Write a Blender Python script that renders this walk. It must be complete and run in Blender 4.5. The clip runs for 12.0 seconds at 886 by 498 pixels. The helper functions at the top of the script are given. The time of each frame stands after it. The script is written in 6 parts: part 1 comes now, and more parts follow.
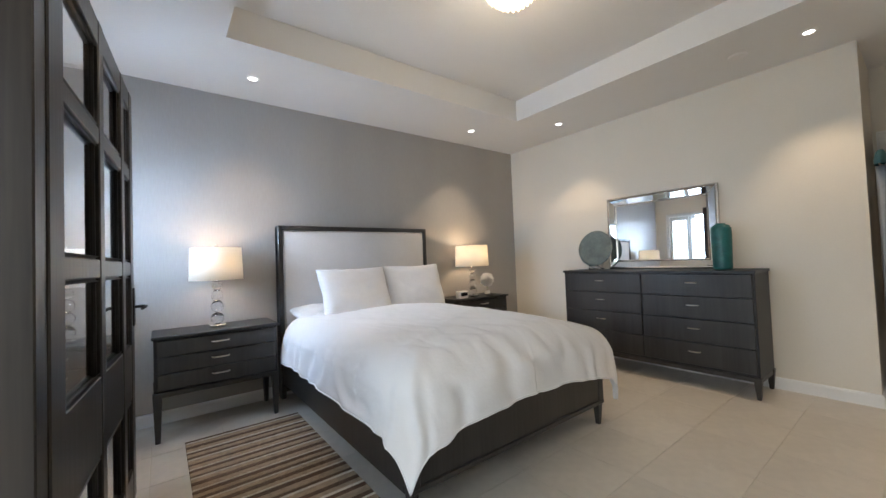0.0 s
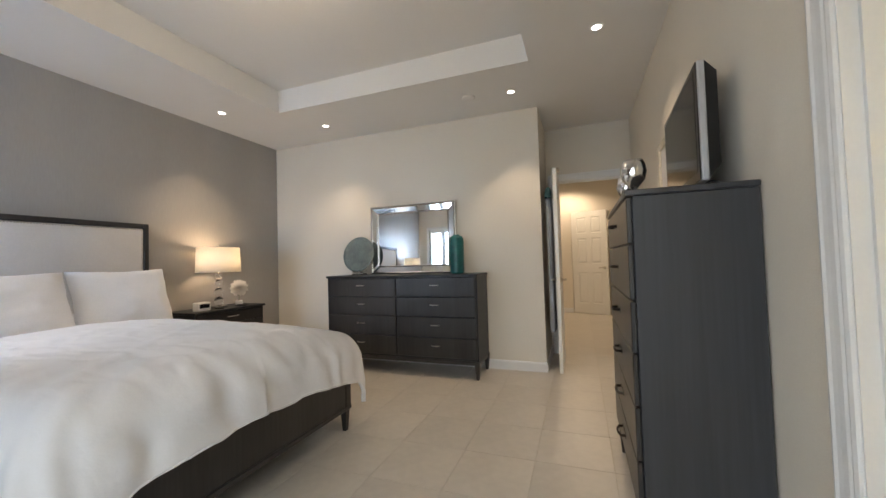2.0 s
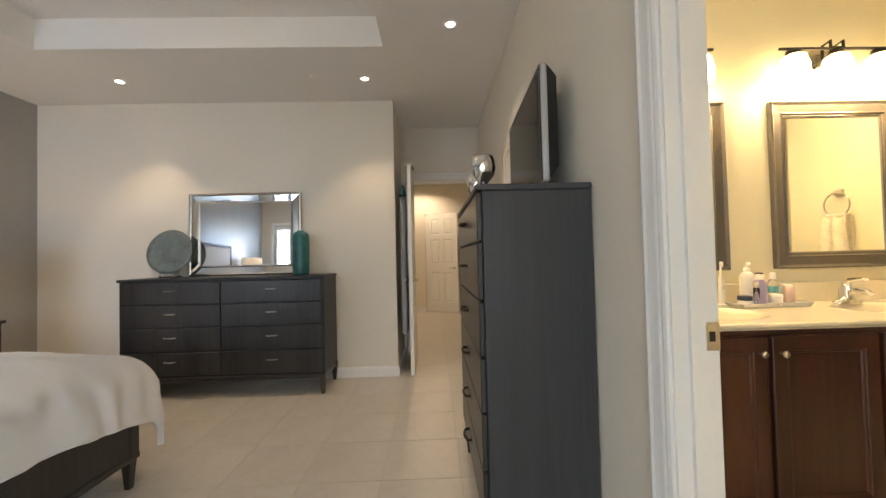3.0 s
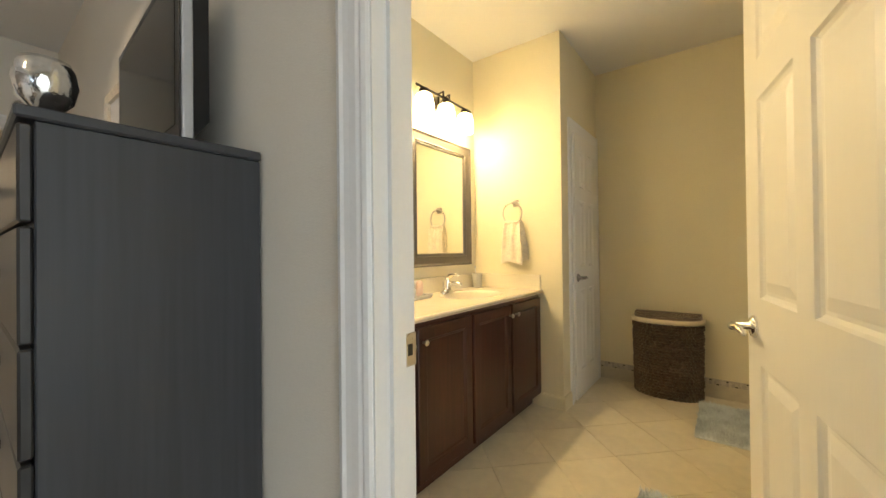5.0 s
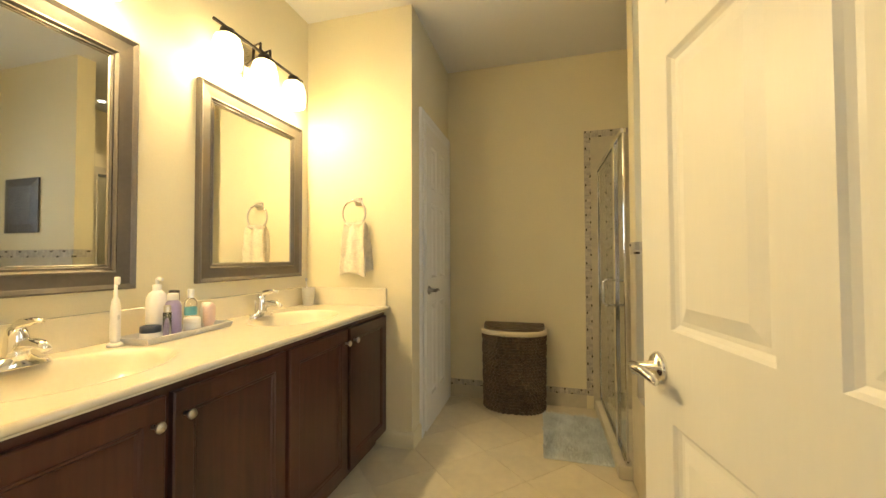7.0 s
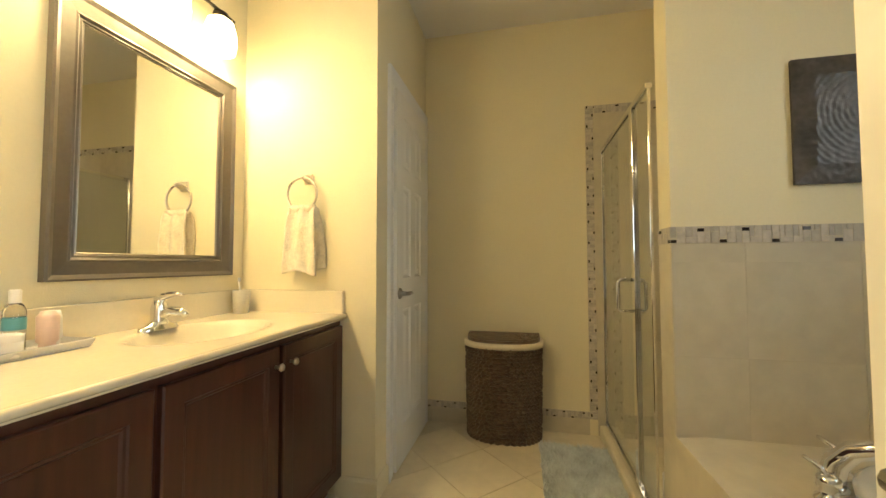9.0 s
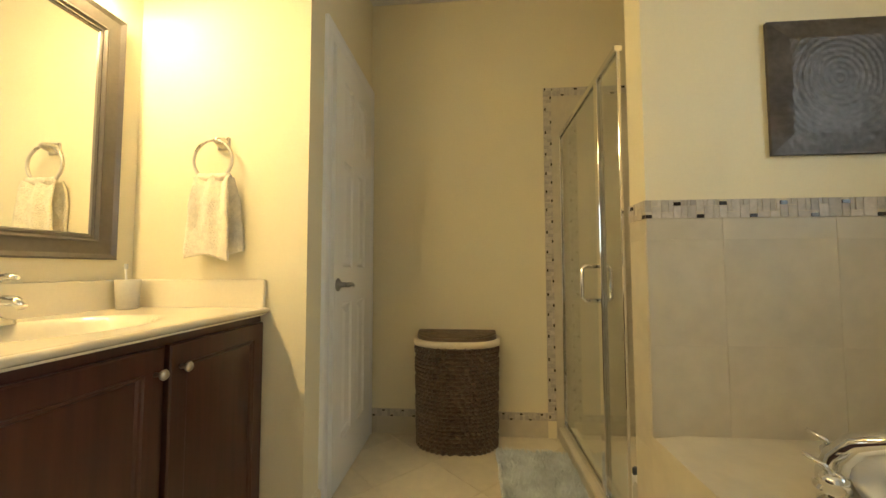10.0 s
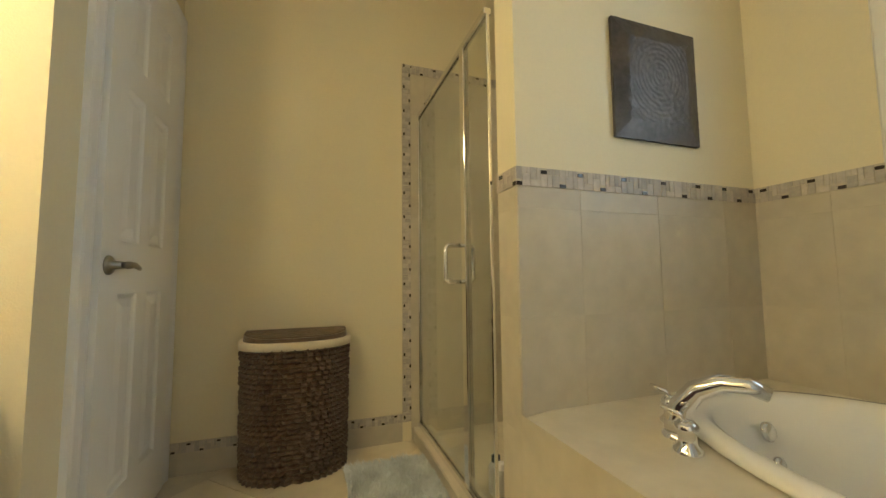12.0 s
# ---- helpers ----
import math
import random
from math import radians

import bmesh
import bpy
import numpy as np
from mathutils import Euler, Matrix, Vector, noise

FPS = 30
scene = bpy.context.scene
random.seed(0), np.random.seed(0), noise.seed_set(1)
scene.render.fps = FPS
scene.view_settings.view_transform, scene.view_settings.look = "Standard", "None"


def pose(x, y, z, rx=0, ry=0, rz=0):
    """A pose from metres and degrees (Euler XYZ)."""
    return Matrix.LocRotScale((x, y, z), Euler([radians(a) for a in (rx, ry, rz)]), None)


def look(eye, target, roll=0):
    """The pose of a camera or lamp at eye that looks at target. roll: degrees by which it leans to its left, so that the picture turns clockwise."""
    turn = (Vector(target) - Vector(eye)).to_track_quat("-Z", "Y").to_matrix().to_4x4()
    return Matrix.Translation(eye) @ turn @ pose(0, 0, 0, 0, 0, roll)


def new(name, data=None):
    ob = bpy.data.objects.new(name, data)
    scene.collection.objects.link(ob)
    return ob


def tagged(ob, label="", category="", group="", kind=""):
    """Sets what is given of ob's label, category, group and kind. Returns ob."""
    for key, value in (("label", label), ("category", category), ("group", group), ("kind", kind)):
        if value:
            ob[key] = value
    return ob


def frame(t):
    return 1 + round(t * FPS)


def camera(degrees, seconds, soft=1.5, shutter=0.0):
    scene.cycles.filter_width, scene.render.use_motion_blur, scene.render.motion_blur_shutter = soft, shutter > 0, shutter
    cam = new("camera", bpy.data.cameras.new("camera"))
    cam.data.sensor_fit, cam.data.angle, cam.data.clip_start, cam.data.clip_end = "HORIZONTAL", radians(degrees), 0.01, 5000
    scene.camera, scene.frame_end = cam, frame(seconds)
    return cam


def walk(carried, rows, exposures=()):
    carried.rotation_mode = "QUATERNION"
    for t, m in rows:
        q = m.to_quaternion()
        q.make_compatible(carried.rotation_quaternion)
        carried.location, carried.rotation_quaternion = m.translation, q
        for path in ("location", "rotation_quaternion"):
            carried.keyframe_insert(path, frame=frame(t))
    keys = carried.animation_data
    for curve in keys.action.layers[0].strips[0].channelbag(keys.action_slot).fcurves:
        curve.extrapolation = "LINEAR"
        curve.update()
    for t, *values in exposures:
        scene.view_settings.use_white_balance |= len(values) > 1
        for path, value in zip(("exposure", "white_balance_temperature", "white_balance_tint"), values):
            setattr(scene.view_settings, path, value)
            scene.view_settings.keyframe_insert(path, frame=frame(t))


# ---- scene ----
cam = camera(100.0, 12.0)
PATH = [
    (0, (0.72, 1.146, 1.179), (1.932, 2.735, 1.238), -2.2),
    (0.5, (0.732, 1.101, 1.174), (2.091, 2.567, 1.235), -2.1),
    (1, (0.765, 1.082, 1.161), (2.31, 2.35, 1.226), -2.0),
    (1.5, (0.846, 1.085, 1.146), (2.575, 2.087, 1.215), -1.7),
    (2, (0.957, 1.054, 1.14), (2.833, 1.744, 1.203), -1.7),
    (2.5, (1.086, 1.055, 1.141), (3.058, 1.386, 1.188), -1.8),
    (3, (1.192, 1.04, 1.128), (3.191, 0.989, 1.174), -1.4),
    (3.5, (1.257, 1.046, 1.108), (3.202, 0.584, 1.159), -1.4),
    (3.7, (1.288, 1.047, 1.105), (3.186, 0.416, 1.156), -1.2),
    (5.3, (1.575, 0.872, 1.128), (2.622, -0.832, 1.146), -0.5),
    (5.5, (1.585, 0.810, 1.120), (2.537, -0.949, 1.147), -0.4),
    (6, (1.624, 0.690, 1.126), (2.346, -1.176, 1.159), -0.2),
    (6.5, (1.669, 0.590, 1.134), (2.236, -1.327, 1.172), -0.3),
    (7, (1.705, 0.472, 1.131), (2.226, -1.459, 1.179), -0.2),
    (9, (1.795, -0.008, 1.074), (2.220, -1.960, 1.153), -0.1),
    (9.5, (1.806, -0.135, 1.036), (2.132, -2.106, 1.126), 0.0),
    (10, (1.827, -0.254, 0.986), (1.993, -2.246, 1.094), -0.1),
    (10.5, (1.860, -0.354, 0.937), (1.792, -2.349, 1.062), -0.2),
    (11, (1.868, -0.430, 0.908), (1.582, -2.404, 1.044), -0.4),
    (11.5, (1.866, -0.477, 0.888), (1.389, -2.412, 1.032), -0.6),
    (12, (1.850, -0.511, 0.870), (1.204, -2.399, 1.020), -0.6),
]
EXPOSURES = [
    (0.0, 0.0, 6180, 14), (1.0, 0.0, 6200, 14), (2.0, -0.05, 6380, 15), (3.5, -0.06, 6650, 15), (5.5, -0.04, 6480, 11),
    (6.5, -0.03, 6700, 10), (9.0, -0.08, 6600, 8), (10.5, -0.08, 6600, 8), (12.0, -0.09, 6050, 7),
]
walk(cam, [(t, look(eye, target, roll)) for t, eye, target, roll in PATH], EXPOSURES)

# ---- world and daylight ----
world = bpy.data.worlds.new("sky")
scene.world = world
world.use_nodes = True
wn = world.node_tree.nodes
sky = wn.new("ShaderNodeTexSky")
sky.sky_type, sky.sun_disc, sky.sun_elevation, sky.sun_rotation = "NISHITA", False, radians(40), radians(200)
world.node_tree.links.new(sky.outputs[0], wn["Background"].inputs[0])
wn["Background"].inputs[1].default_value = 0.1
WARM, SPOTC, DAY = (1.0, 0.78, 0.42), (1.0, 0.77, 0.50), (0.54, 0.75, 1.0)
BULB_W, SPOT_W, WINDOW_W, PATIO_W, LAMP_W, CHAND_W, BATH_WINDOW_W = 9.9, 32.0, 80.0, 1.0, 7.0, 9.5, 4.0


def lamp(name, kind, place, watts, colour, size=0.05, target=None, angle=100, size_y=None):
    data = bpy.data.lights.new(name, kind)
    data.energy, data.color = watts, colour
    if kind == "AREA":
        data.shape, data.size, data.size_y = "RECTANGLE", size, size_y or size
    else:
        data.shadow_soft_size = size
    if kind == "SPOT":
        data.spot_size, data.spot_blend = radians(angle), 0.6
    ob = new(name, data)
    ob.matrix_world = look(place, target) if target else Matrix.Translation(place)
    return ob


# ---- materials ----
def material(name, colour, rough=0.5, metal=0.0, vary=0.08, scale=8.0, bump=0.0, bump_scale=60.0, stretch=(1, 1, 1),
             fine=90.0, spec=0.5, coat=0.0, sheen=0.0, each=0.0, space="Object"):
    m = bpy.data.materials.new(name)
    m.use_nodes = True
    nt = m.node_tree
    n, link = nt.nodes, nt.links.new
    b = n["Principled BSDF"]
    b.inputs["Roughness"].default_value, b.inputs["Metallic"].default_value = rough, metal
    b.inputs["Specular IOR Level"].default_value = spec
    b.inputs["Coat Weight"].default_value = coat
    b.inputs["Sheen Weight"].default_value = sheen
    tc, mp = n.new("ShaderNodeTexCoord"), n.new("ShaderNodeMapping")
    mp.inputs["Scale"].default_value = stretch
    link(tc.outputs[space], mp.inputs[0])
    big, small = n.new("ShaderNodeTexNoise"), n.new("ShaderNodeTexNoise")
    big.inputs["Scale"].default_value, small.inputs["Scale"].default_value = scale, fine
    big.inputs["Detail"].default_value, small.inputs["Detail"].default_value = 4.0, 3.0
    link(mp.outputs[0], big.inputs["Vector"])
    link(mp.outputs[0], small.inputs["Vector"])
    mix = n.new("ShaderNodeMix")
    mix.data_type = "FLOAT"
    mix.inputs[0].default_value = 0.4
    link(big.outputs["Fac"], mix.inputs[2])
    link(small.outputs["Fac"], mix.inputs[3])
    ramp = n.new("ShaderNodeValToRGB")
    lo, hi = [max(0, c * (1 - 1.6 * vary)) for c in colour], [min(1, c * (1 + 1.6 * vary)) for c in colour]
    ramp.color_ramp.elements[0].position, ramp.color_ramp.elements[1].position = 0.3, 0.7
    ramp.color_ramp.elements[0].color, ramp.color_ramp.elements[1].color = (*lo, 1), (*hi, 1)
    link(mix.outputs[0], ramp.inputs[0])
    out = ramp.outputs[0]
    if each:
        info, hsv, mr = n.new("ShaderNodeObjectInfo"), n.new("ShaderNodeHueSaturation"), n.new("ShaderNodeMapRange")
        mr.inputs["To Min"].default_value, mr.inputs["To Max"].default_value = 1 - each, 1 + each
        link(info.outputs["Random"], mr.inputs[0])
        link(mr.outputs[0], hsv.inputs["Value"])
        link(out, hsv.inputs["Color"])
        out = hsv.outputs[0]
    link(out, b.inputs["Base Color"])
    rr = n.new("ShaderNodeMapRange")
    rr.inputs["To Min"].default_value, rr.inputs["To Max"].default_value = max(0.02, rough * 0.85), min(1, rough * 1.15)
    link(mix.outputs[0], rr.inputs[0])
    link(rr.outputs[0], b.inputs["Roughness"])
    if bump:
        bt, bp = n.new("ShaderNodeTexNoise"), n.new("ShaderNodeBump")
        bt.inputs["Scale"].default_value, bt.inputs["Detail"].default_value = bump_scale, 4.0
        link(mp.outputs[0], bt.inputs["Vector"])
        bp.inputs["Strength"].default_value, bp.inputs["Distance"].default_value = bump, 0.01
        link(bt.outputs["Fac"], bp.inputs["Height"])
        link(bp.outputs[0], b.inputs["Normal"])
    return m


def glass(name, colour=(1, 1, 1), rough=0.0, ior=1.45):
    m = bpy.data.materials.new(name)
    m.use_nodes = True
    b = m.node_tree.nodes["Principled BSDF"]
    b.inputs["Base Color"].default_value = (*colour, 1)
    b.inputs["Transmission Weight"].default_value, b.inputs["Roughness"].default_value, b.inputs["IOR"].default_value = 1.0, rough, ior
    return m


def glow(name, colour, strength):
    m = bpy.data.materials.new(name)
    m.use_nodes = True
    b = m.node_tree.nodes["Principled BSDF"]
    b.inputs["Base Color"].default_value = (*colour, 1)
    b.inputs["Emission Color"].default_value, b.inputs["Emission Strength"].default_value = (*colour, 1), strength
    return m


def thin_shade(name, colour, through_part=0.5, emit=0.0, emit_colour=(1, 0.85, 0.65)):
    m = material(name, colour, 0.8, vary=0.03, bump=0.15, bump_scale=300)
    nt = m.node_tree
    tr, mx = nt.nodes.new("ShaderNodeBsdfTranslucent"), nt.nodes.new("ShaderNodeMixShader")
    tr.inputs[0].default_value = (*colour, 1)
    mx.inputs[0].default_value = through_part
    nt.links.new(nt.nodes["Principled BSDF"].outputs[0], mx.inputs[1])
    nt.links.new(tr.outputs[0], mx.inputs[2])
    nt.links.new(mx.outputs[0], nt.nodes["Material Output"].inputs[0])
    if emit:
        b = nt.nodes["Principled BSDF"]
        b.inputs["Emission Color"].default_value, b.inputs["Emission Strength"].default_value = (*emit_colour, 1), emit
    return m


M = {}
M["cream"] = material("cream_wall_paint", (0.74, 0.69, 0.60), 0.75, vary=0.02, scale=1.5, bump=0.12, bump_scale=220)
M["bath"] = material("pale_yellow_wall_paint", (0.76, 0.69, 0.49), 0.7, vary=0.02, scale=1.5, bump=0.12, bump_scale=220)
M["grey"] = material("taupe_grey_wall_paint", (0.36, 0.345, 0.325), 0.40, vary=0.05, scale=2.5, bump=0.10, bump_scale=160, stretch=(1, 1, 0.15))
M["white"] = material("white_ceiling_paint", (0.80, 0.79, 0.77), 0.85, vary=0.015, scale=1.5, bump=0.15, bump_scale=260)
M["trim"] = material("white_trim_paint", (0.80, 0.80, 0.79), 0.32, vary=0.02, scale=3, bump=0.03, bump_scale=80)
M["door"] = material("white_door_paint", (0.80, 0.79, 0.75), 0.35, vary=0.012, scale=3, bump=0.03, bump_scale=140, stretch=(1, 1, 0.1))
M["tile"] = material("beige_floor_tile", (0.56, 0.52, 0.46), 0.33, vary=0.06, scale=2.5, fine=18, bump=0.04, bump_scale=30, each=0.025)
M["btile"] = material("cream_bath_floor_tile", (0.62, 0.55, 0.40), 0.30, vary=0.07, scale=3, fine=18, bump=0.04, bump_scale=30, each=0.05)
M["wtile"] = material("sand_travertine_tile", (0.545, 0.495, 0.385), 0.36, vary=0.08, scale=4.5, fine=16, bump=0.05, bump_scale=25, each=0.012)
M["grout"] = material("pale_grout", (0.55, 0.495, 0.385), 0.9, vary=0.08, bump=0.2, bump_scale=200)
M["ebony"] = material("dark_stained_wood", (0.028, 0.026, 0.025), 0.38, vary=0.35, scale=6, fine=60, stretch=(1, 1, 0.06), bump=0.05, bump_scale=40, coat=0.1)
M["ebony_side"] = material("dark_stained_veneer", (0.017, 0.019, 0.022), 0.42, vary=0.30, scale=14, fine=80, stretch=(1, 1, 0.04), bump=0.05, bump_scale=50, spec=0.4)
# Chest side lighter and bluer than its fronts: daylight sheen put into the colour.
M["chest_side"] = material("dark_veneer_painted_sheen", (0.050, 0.052, 0.058), 0.40, vary=0.13, scale=12, fine=80, stretch=(1, 1, 0.04), bump=0.04, bump_scale=50, spec=0.4)
M["espresso"] = material("espresso_door_wood", (0.030, 0.024, 0.020), 0.35, vary=0.35, scale=7, fine=70, stretch=(1, 1, 0.05), bump=0.08, bump_scale=40)
M["cherry"] = material("cherry_cabinet_wood", (0.060, 0.0185, 0.0115), 0.34, vary=0.28, scale=7, fine=60, stretch=(1, 1, 0.06), bump=0.04, bump_scale=40, coat=0.15)
M["duvet"] = material("white_cotton", (0.87, 0.87, 0.89), 0.9, vary=0.015, scale=3, bump=0.14, bump_scale=38, fine=160, sheen=0.2)
M["linen"] = material("white_pillow_cotton", (0.80, 0.79, 0.79), 0.9, vary=0.03, scale=5, bump=0.3, bump_scale=14, sheen=0.2)
M["uphol"] = material("pale_grey_upholstery", (0.62, 0.60, 0.585), 0.9, vary=0.04, scale=3, bump=0.2, bump_scale=350, sheen=0.2)
M["nail"] = material("pewter_nailhead", (0.45, 0.42, 0.38), 0.3, metal=1.0)
M["chrome"] = material("polished_chrome", (0.82, 0.82, 0.82), 0.08, metal=1.0, vary=0.02)
M["nickel"] = material("brushed_nickel", (0.58, 0.54, 0.48), 0.28, metal=1.0, vary=0.05, fine=200)
M["satin"] = material("satin_dark_nickel", (0.30, 0.28, 0.25), 0.30, metal=1.0, vary=0.05)
M["bronze"] = material("dark_bronze", (0.035, 0.028, 0.022), 0.4, metal=0.6, vary=0.2)
M["silverleaf"] = material("antique_silver_frame", (0.56, 0.53, 0.49), 0.25, metal=1.0, vary=0.12, scale=12)
M["frame"] = material("dark_pewter_frame", (0.105, 0.092, 0.080), 0.40, metal=0.2, vary=0.10, scale=6, fine=60)
M["mirror"] = material("mirror_glass", (0.86, 0.88, 0.87), 0.015, metal=1.0, vary=0.0)
M["glass"] = glass("clear_glass")
M["crystal"] = glass("crystal", (0.97, 0.98, 1.0), 0.0, 1.5)
M["shower"] = glass("shower_glass", (0.93, 0.97, 0.94), 0.0, 1.2)
M["shade"] = thin_shade("ivory_lamp_shade", (0.86, 0.82, 0.74), 0.5)
M["opal"] = glow("lit_opal_glass", (1.0, 0.80, 0.42), 11.0)
M["bulb"] = glow("lit_lamp_bulb", (1.0, 0.74, 0.42), 12.0)
M["spotlit"] = glow("lit_downlight", (1.0, 0.93, 0.82), 14.0)
M["crystal_lit"] = glow("lit_crystal", (1.0, 0.86, 0.60), 1.8)
M["teal"] = material("teal_ceramic", (0.012, 0.115, 0.112), 0.35, vary=0.25, scale=14, bump=0.25, bump_scale=45)
M["plate"] = material("smoky_green_glass", (0.15, 0.185, 0.18), 0.10, vary=0.22, scale=9, coat=0.8)
M["mercury"] = material("mercury_glass", (0.80, 0.79, 0.77), 0.10, metal=1.0, vary=0.12, scale=30, bump=0.25, bump_scale=35)
M["black"] = material("black_plastic", (0.012, 0.012, 0.013), 0.3, vary=0.1)
M["screen"] = material("dark_screen", (0.008, 0.008, 0.009), 0.10, vary=0.05)
M["silver"] = material("silver_plastic", (0.55, 0.55, 0.56), 0.35, metal=0.3, vary=0.04)
M["marble"] = material("cultured_marble", (0.76, 0.69, 0.53), 0.16, vary=0.03, scale=4, coat=0.3)
M["tub"] = material("white_acrylic", (0.80, 0.79, 0.75), 0.15, vary=0.01, coat=0.3)
M["wicker"] = material("dark_woven_wicker", (0.112, 0.074, 0.048), 0.30, vary=0.46, scale=22, fine=90, bump=0.7, bump_scale=70, stretch=(1, 1, 2.2))
M["canvas"] = material("cream_canvas", (0.70, 0.63, 0.48), 0.9, vary=0.04, bump=0.2, bump_scale=200)
M["shag"] = material("pale_blue_shag", (0.70, 0.745, 0.755), 0.95, vary=0.15, scale=10, fine=60, sheen=0.4)
M["towel"] = material("cream_terry", (0.84, 0.76, 0.60), 0.95, vary=0.10, scale=26, bump=0.9, bump_scale=160, sheen=0.3)
M["tan"] = material("tan_flatweave", (0.34, 0.26, 0.18), 0.95, vary=0.2, scale=30, fine=200, bump=0.5, bump_scale=260)
M["brown"] = material("brown_flatweave", (0.105, 0.062, 0.036), 0.95, vary=0.25, scale=30, fine=200, bump=0.5, bump_scale=260)
M["ivory"] = material("ivory_flatweave", (0.62, 0.56, 0.46), 0.95, vary=0.12, scale=30, fine=200, bump=0.5, bump_scale=260)
M["art"] = material("dark_textured_metal", (0.085, 0.074, 0.068), 0.44, metal=0.45, vary=0.30, scale=9, fine=50, bump=0.10, bump_scale=60)
M["stone_strip"] = material("mosaic_stone", (0.50, 0.455, 0.40), 0.5, vary=0.12, scale=30, fine=90)
M["chip"] = material("dark_mosaic_chip", (0.035, 0.027, 0.022), 0.15, vary=0.4, scale=30)
M["pvc"] = material("white_plastic", (0.78, 0.76, 0.74), 0.35, vary=0.02)
M["lilac"] = material("lilac_plastic", (0.36, 0.30, 0.52), 0.35, vary=0.05)
M["aqua"] = material("aqua_plastic", (0.15, 0.45, 0.50), 0.35, vary=0.05)
M["pink"] = material("pale_pink_plastic", (0.70, 0.52, 0.46), 0.35, vary=0.05)
M["navy"] = material("navy_lid", (0.02, 0.03, 0.06), 0.35)
M["cup"] = material("grey_ceramic", (0.48, 0.46, 0.40), 0.4, vary=0.05)
M["cap"] = material("dark_teal_cloth", (0.02, 0.07, 0.08), 0.9, vary=0.2, bump=0.3)
M["robe"] = material("blue_grey_cloth", (0.30, 0.32, 0.35), 0.95, vary=0.1, bump=0.4)
M["stem"] = material("orchid_stem", (0.06, 0.11, 0.03), 0.6, vary=0.2)
M["petal"] = material("white_petal", (0.78, 0.76, 0.74), 0.7, vary=0.05)
M["outside"] = glow("bright_garden", (0.86, 0.94, 0.95), 3.0)

# ---- mesh helpers ----


def part(name, bm, mat, parent=None, label="", smooth=False):
    me = bpy.data.meshes.new(name)
    bm.normal_update()
    bm.to_mesh(me)
    bm.free()
    if smooth:
        me.shade_smooth()
    for m in mat if isinstance(mat, (list, tuple)) else [mat]:
        me.materials.append(m)
    ob = new(name, me)
    if parent:
        ob.parent = parent
    if label:
        ob["label"] = label
    return ob


def thing(name, place, label, category, group="", turn=0):
    ob = new(name)
    ob.matrix_world = pose(*place, 0, 0, turn)
    ob.empty_display_size = 0.1
    return tagged(ob, label, category, group)


def box(x0, y0, z0, x1, y1, z1, bevel=0.0, bm=None, seg=1):
    b = bmesh.new()
    bmesh.ops.create_cube(b, size=1)
    for v in b.verts:
        v.co = ((x0 + x1) / 2 + v.co.x * (x1 - x0), (y0 + y1) / 2 + v.co.y * (y1 - y0), (z0 + z1) / 2 + v.co.z * (z1 - z0))
    if bevel:
        bmesh.ops.bevel(b, geom=b.edges[:], offset=bevel, segments=seg, profile=0.5, affect="EDGES")
    return join(bm, b)


def join(bm, b):
    if bm is None:
        return b
    me = bpy.data.meshes.new("tmp")
    b.to_mesh(me)
    b.free()
    bm.from_mesh(me)
    bpy.data.meshes.remove(me)
    return bm


def lathe(profile, seg=24, bm=None, at=(0, 0, 0), closed=False):
    b = bmesh.new()
    rings = []
    for r, z in profile:
        if r < 1e-5:
            rings.append([b.verts.new((at[0], at[1], at[2] + z))])
        else:
            rings.append([b.verts.new((at[0] + r * math.cos(2 * math.pi * i / seg), at[1] + r * math.sin(2 * math.pi * i / seg), at[2] + z)) for i in range(seg)])
    pairs = list(zip(rings, rings[1:])) + ([(rings[-1], rings[0])] if closed else [])
    for a, c in pairs:
        for i in range(seg):
            j = (i + 1) % seg
            if len(a) == 1 and len(c) == 1:
                continue
            if len(a) == 1:
                b.faces.new((a[0], c[j], c[i]))
            elif len(c) == 1:
                b.faces.new((a[i], a[j], c[0]))
            else:
                b.faces.new((a[i], a[j], c[j], c[i]))
    bmesh.ops.recalc_face_normals(b, faces=b.faces[:])
    return join(bm, b)


def tube(points, r, seg=10, bm=None, cyclic=False):
    """A round bar along points; r may be one radius or one for each point."""
    b = bmesh.new()
    pts = [Vector(p) for p in points]
    rad = r if isinstance(r, (list, tuple)) else [r] * len(pts)
    rings, side = [], None
    for i, p in enumerate(pts):
        if cyclic:
            d = pts[(i + 1) % len(pts)] - pts[i - 1]
        else:
            d = pts[min(i + 1, len(pts) - 1)] - pts[max(i - 1, 0)]
        d.normalize()
        if side is None:
            side = d.orthogonal().normalized()
        side = (side - d * side.dot(d)).normalized()
        up = d.cross(side)
        rings.append([b.verts.new(p + rad[i] * (math.cos(2 * math.pi * k / seg) * side + math.sin(2 * math.pi * k / seg) * up)) for k in range(seg)])
    for i in range(len(rings) - (0 if cyclic else 1)):
        a, c = rings[i], rings[(i + 1) % len(rings)]
        for k in range(seg):
            b.faces.new((a[k], a[(k + 1) % seg], c[(k + 1) % seg], c[k]))
    if not cyclic:
        b.faces.new(rings[0][::-1])
        b.faces.new(rings[-1])
    bmesh.ops.recalc_face_normals(b, faces=b.faces[:])
    return join(bm, b)


